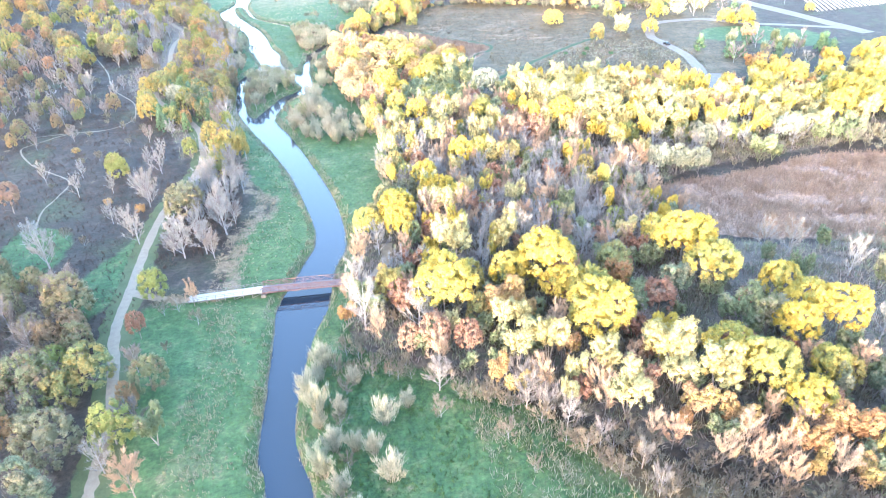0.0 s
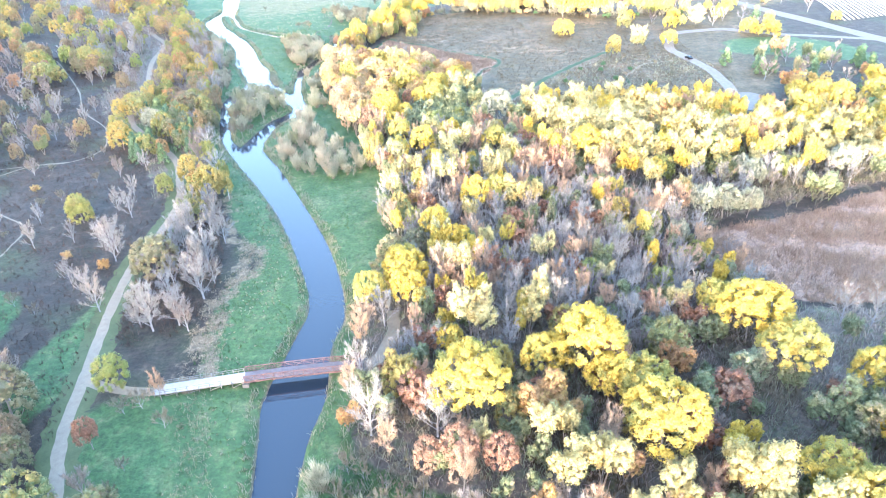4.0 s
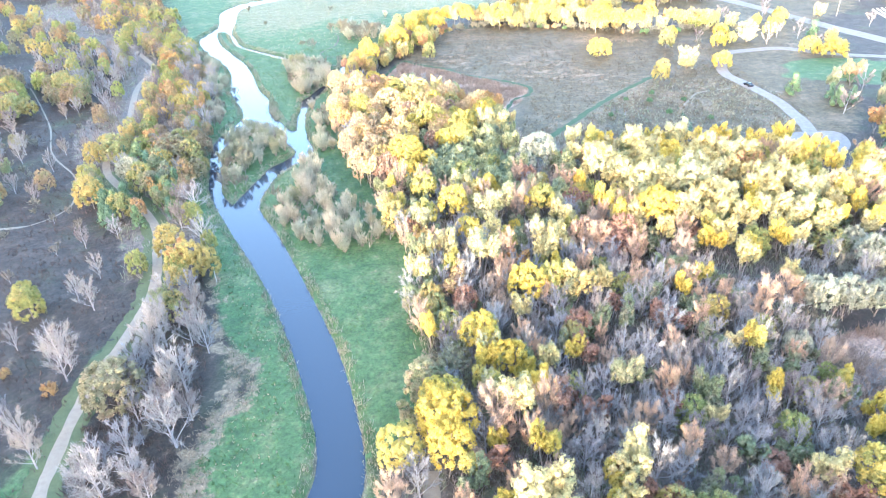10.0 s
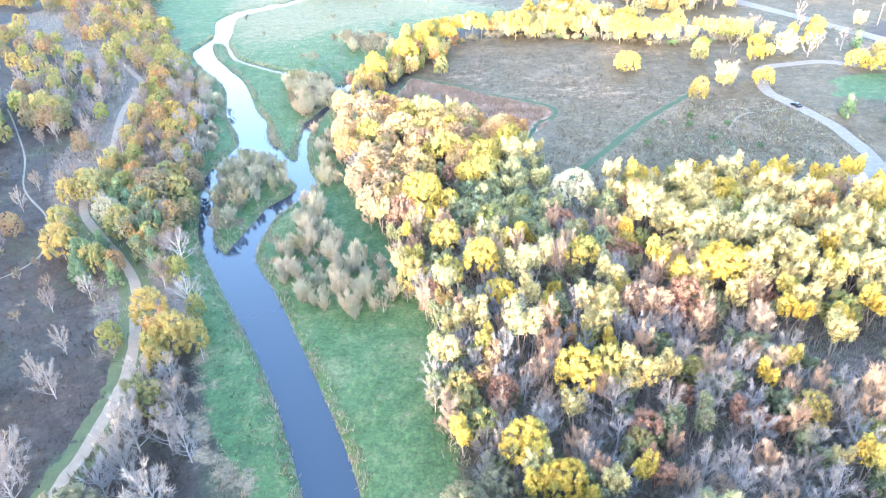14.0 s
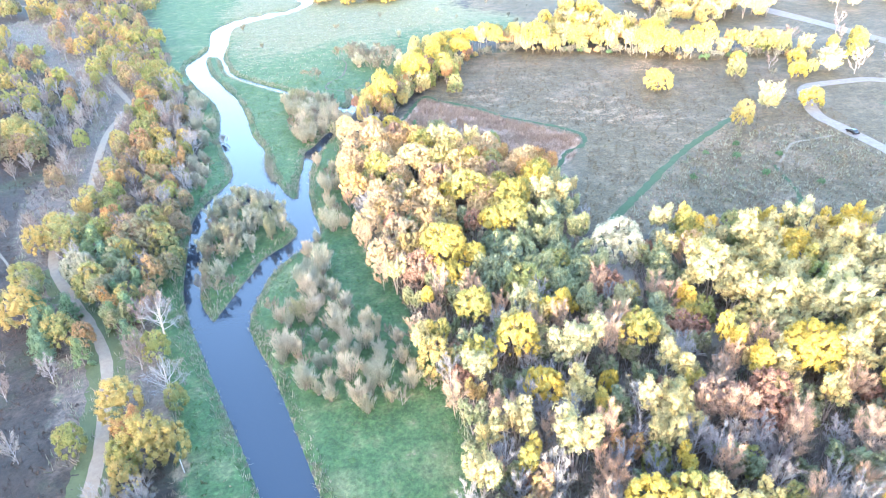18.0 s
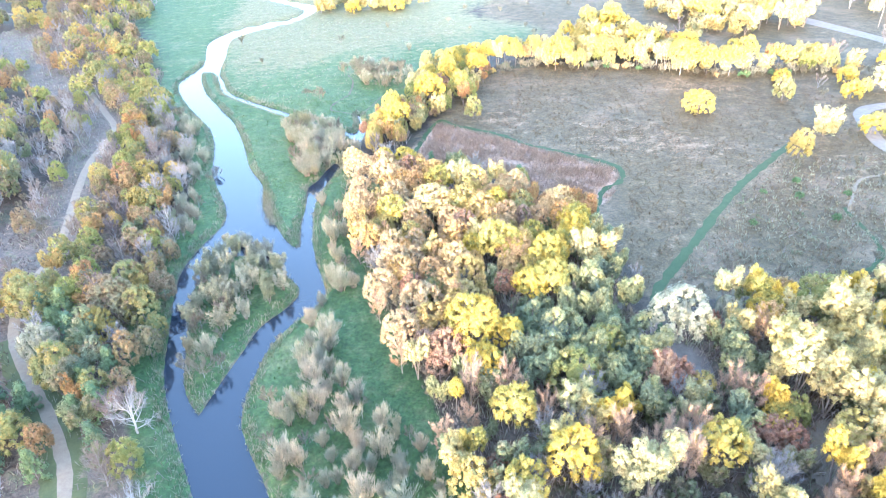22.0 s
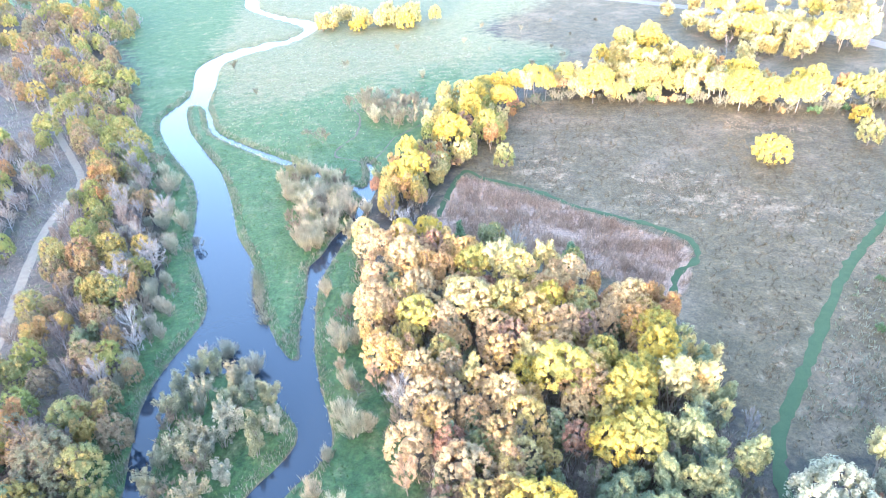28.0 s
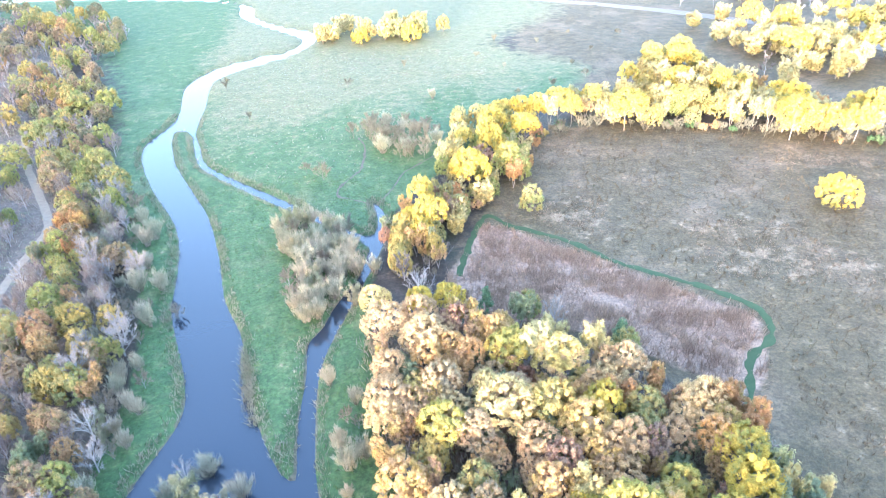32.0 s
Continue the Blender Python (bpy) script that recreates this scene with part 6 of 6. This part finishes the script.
# ---- small things ----
tufts("river_reeds", [[(-39.5, 353), (-35.4, 350), (-32.4, 336), (-33.2, 329), (-36.2, 329), (-38.4, 339)]], 9.0, 0.9, 1.9, 5, 0.12, SEDGE, "grey reeds standing in the shallow river", "reeds", 51, bank=(-6.0, 0.5))
tufts("meadow_grass", [[(-60, 430), (-20, 425), (30, 470), (50, 560), (-40, 560), (-66, 520)]], 0.12, 0.3, 0.8, 4, 0.18, SEDGE, "pale tussocks in the far green marsh", "grass", 52)
tufts("meadow_grass", [[(56, 280), (150, 268), (160, 330), (110, 326), (80, 300)]], 0.6, 0.4, 1.0, 4, 0.2, SEDGE, "grey-green weeds beside the mown track", "grass", 53)


def crop_field():
    """A far field in rows: ridges of stubble, one after another."""
    mat = plain_material("pale_stubble", (0.38, 0.34, 0.26), (0.52, 0.47, 0.37), 0.4, 0.9)
    field = tagged(new("crop_field"), "harvested field with pale rows of stubble", "field", kind="structure")
    for k in range(26):
        x = 276 + k * 3.2
        a, b = Vector((x, 372 + k * 0.5)), Vector((x + 22, 432 + k * 0.5))
        v, f = [], []
        for t in np.linspace(0, 1, 12):
            p = a.lerp(b, t)
            g = ground_z(p.x, p.y)
            w = 0.8 + 0.2 * noise.noise((p.x * 0.3, p.y * 0.3, k))
            v += [(p.x - w, p.y, g - 0.05), (p.x - w * 0.4, p.y, g + 0.45), (p.x + w * 0.4, p.y, g + 0.45), (p.x + w, p.y, g - 0.05)]
        f = [(q * 4 + c, q * 4 + c + 1, q * 4 + c + 5, q * 4 + c + 4) for q in range(11) for c in range(3)]
        mesh_object("stubble_row", v, f, mat, field)


crop_field()


def utility_pole(x, y, h):
    g = ground_z(x, y)
    root = tagged(new("utility_pole"), "tall pale utility pole with a cross arm beside the highway", "pole", group="poles along the highway")
    root.location = (x, y, g)
    v, f = [], []
    tube(v, f, (0, 0, -0.5), (0, 0, h), 0.16, 0.10, 8)
    f += [tuple(range(8, 16))]
    mesh_object("pole", v, f, POST, root)
    bar("cross_arm", (-1.2, 0, h - 0.7), (1.2, 0, h - 0.7), 0.12, 0.14, POST, root)
    for dx in (-1.05, 0, 1.05):
        v, f = [], []
        tube(v, f, (dx, 0, h - 0.64), (dx, 0, h - 0.42), 0.05, 0.03, 6)
        f += [tuple(range(6, 12))]
        mesh_object("insulator", v, f, CONCRETE, root)


for px, py in ((268.8, 423.0), (255, 470), (238, 520)):
    utility_pole(px, py, 11)


def barrier(x, y, turn):
    root = tagged(new("trail_barrier"), "low timber barrier with pale boards across the forest path", "barrier", group="barriers on the forest path")
    root.matrix_basis = pose(x, y, ground_z(x, y), 0, 0, turn)
    for dx in (-0.9, 0.9):
        bar("post", (dx, 0, -0.3), (dx, 0, 1.0), 0.16, 0.16, POST, root)
    bar("board", (-1.05, -0.1, 0.8), (1.05, -0.1, 0.8), 0.05, 0.2, CREAM_BOARD, root)
    bar("board", (-1.05, -0.1, 0.45), (1.05, -0.1, 0.45), 0.05, 0.2, CREAM_BOARD, root)


CREAM_BOARD = plain_material("pale_painted_boards", (0.45, 0.44, 0.40), (0.58, 0.56, 0.52), 2.0, 0.7)
barrier(56.5, 226.4, -14)
barrier(59.2, 225.7, -14)


def fallen_log(x, y, z, length, turn, label):
    r = random.Random(int(x * 10))
    root = tagged(new("fallen_log"), label, "log")
    root.matrix_basis = pose(x, y, z, 0, 0, turn)
    v, f = [], []
    pts = [Vector((length * t, math.sin(t * 5) * 0.15, 0.22 - 0.05 * t)) for t in np.linspace(0, 1, 7)]
    for a, b, k in zip(pts, pts[1:], range(6)):
        tube(v, f, a, b, 0.24 - 0.03 * k, 0.21 - 0.03 * k, 7)
    mesh_object("stem", v, f, GREY_BARK, root)
    for k in range(6):
        p = pts[2 + k % 5 if 2 + k % 5 < 7 else 6]
        v, f = [], []
        tube(v, f, p, p + Vector((r.uniform(0.3, 1.2), r.uniform(-1.6, 1.6), r.uniform(0.2, 1.0))), 0.07, 0.02, 4)
        mesh_object("branch", v, f, GREY_BARK, root)


fallen_log(-64, 283.5, ground_z(-64, 283.5) + 0.1, 10.5, -17, "long grey fallen tree lying in the riverside woods")
fallen_log(17.8, 93.2, ground_z(17.8, 93.2), 5.0, -33, "pale fallen branch at the edge of the clearing")


def marker_post(x, y):
    g = ground_z(x, y)
    root = tagged(new("marker_post"), "slim pale marker post at the edge of the grass bank", "post")
    root.location = (x, y, g)
    v, f = [], []
    tube(v, f, (0, 0, -0.3), (0, 0, 3.2), 0.09, 0.07, 8)
    f += [tuple(range(8, 16))]
    mesh_object("pole", v, f, CREAM_BOARD, root)
    bar("cap", (-0.12, 0, 3.22), (0.12, 0, 3.22), 0.2, 0.06, CREAM_BOARD, root)


def play_tower(x, y):
    blue = plain_material("blue_paint", (0.05, 0.10, 0.25), (0.08, 0.14, 0.32), 2, 0.5)
    orange = plain_material("orange_paint", (0.55, 0.26, 0.06), (0.65, 0.33, 0.09), 2, 0.5)
    sand = plain_material("play_sand", (0.40, 0.32, 0.25), (0.50, 0.42, 0.33), 0.6, 0.95)
    lot("playground_sand", [(x - 8, y - 4), (x + 8, y - 5), (x + 9, y + 3), (x - 6, y + 5)], sand, "patch of pale playground sand", "playground")
    g = ground_z(x, y) + 0.1
    root = tagged(new("play_tower"), "small play tower with an orange roof and blue slide", "playground")
    root.location = (x, y, g)
    for dx in (-1, 1):
        for dy in (-1, 1):
            bar("post", (dx, dy, 0), (dx, dy, 2.8), 0.14, 0.14, POST, root)
    bar("platform", (-1.1, 0, 1.3), (1.1, 0, 1.3), 2.2, 0.1, TIMBER, root)
    mesh_object("roof", [(-1.3, -1.3, 2.75), (1.3, -1.3, 2.75), (1.3, 1.3, 2.75), (-1.3, 1.3, 2.75), (0, 0, 3.7)], [(0, 1, 4), (1, 2, 4), (2, 3, 4), (3, 0, 4), (3, 2, 1, 0)], orange, root)
    bar("slide", (1.0, 0, 1.35), (4.0, 0, 0.15), 0.7, 0.08, blue, root)
    return root


marker_post(-41.3, 214.8)
play_tower(171.5, 240)
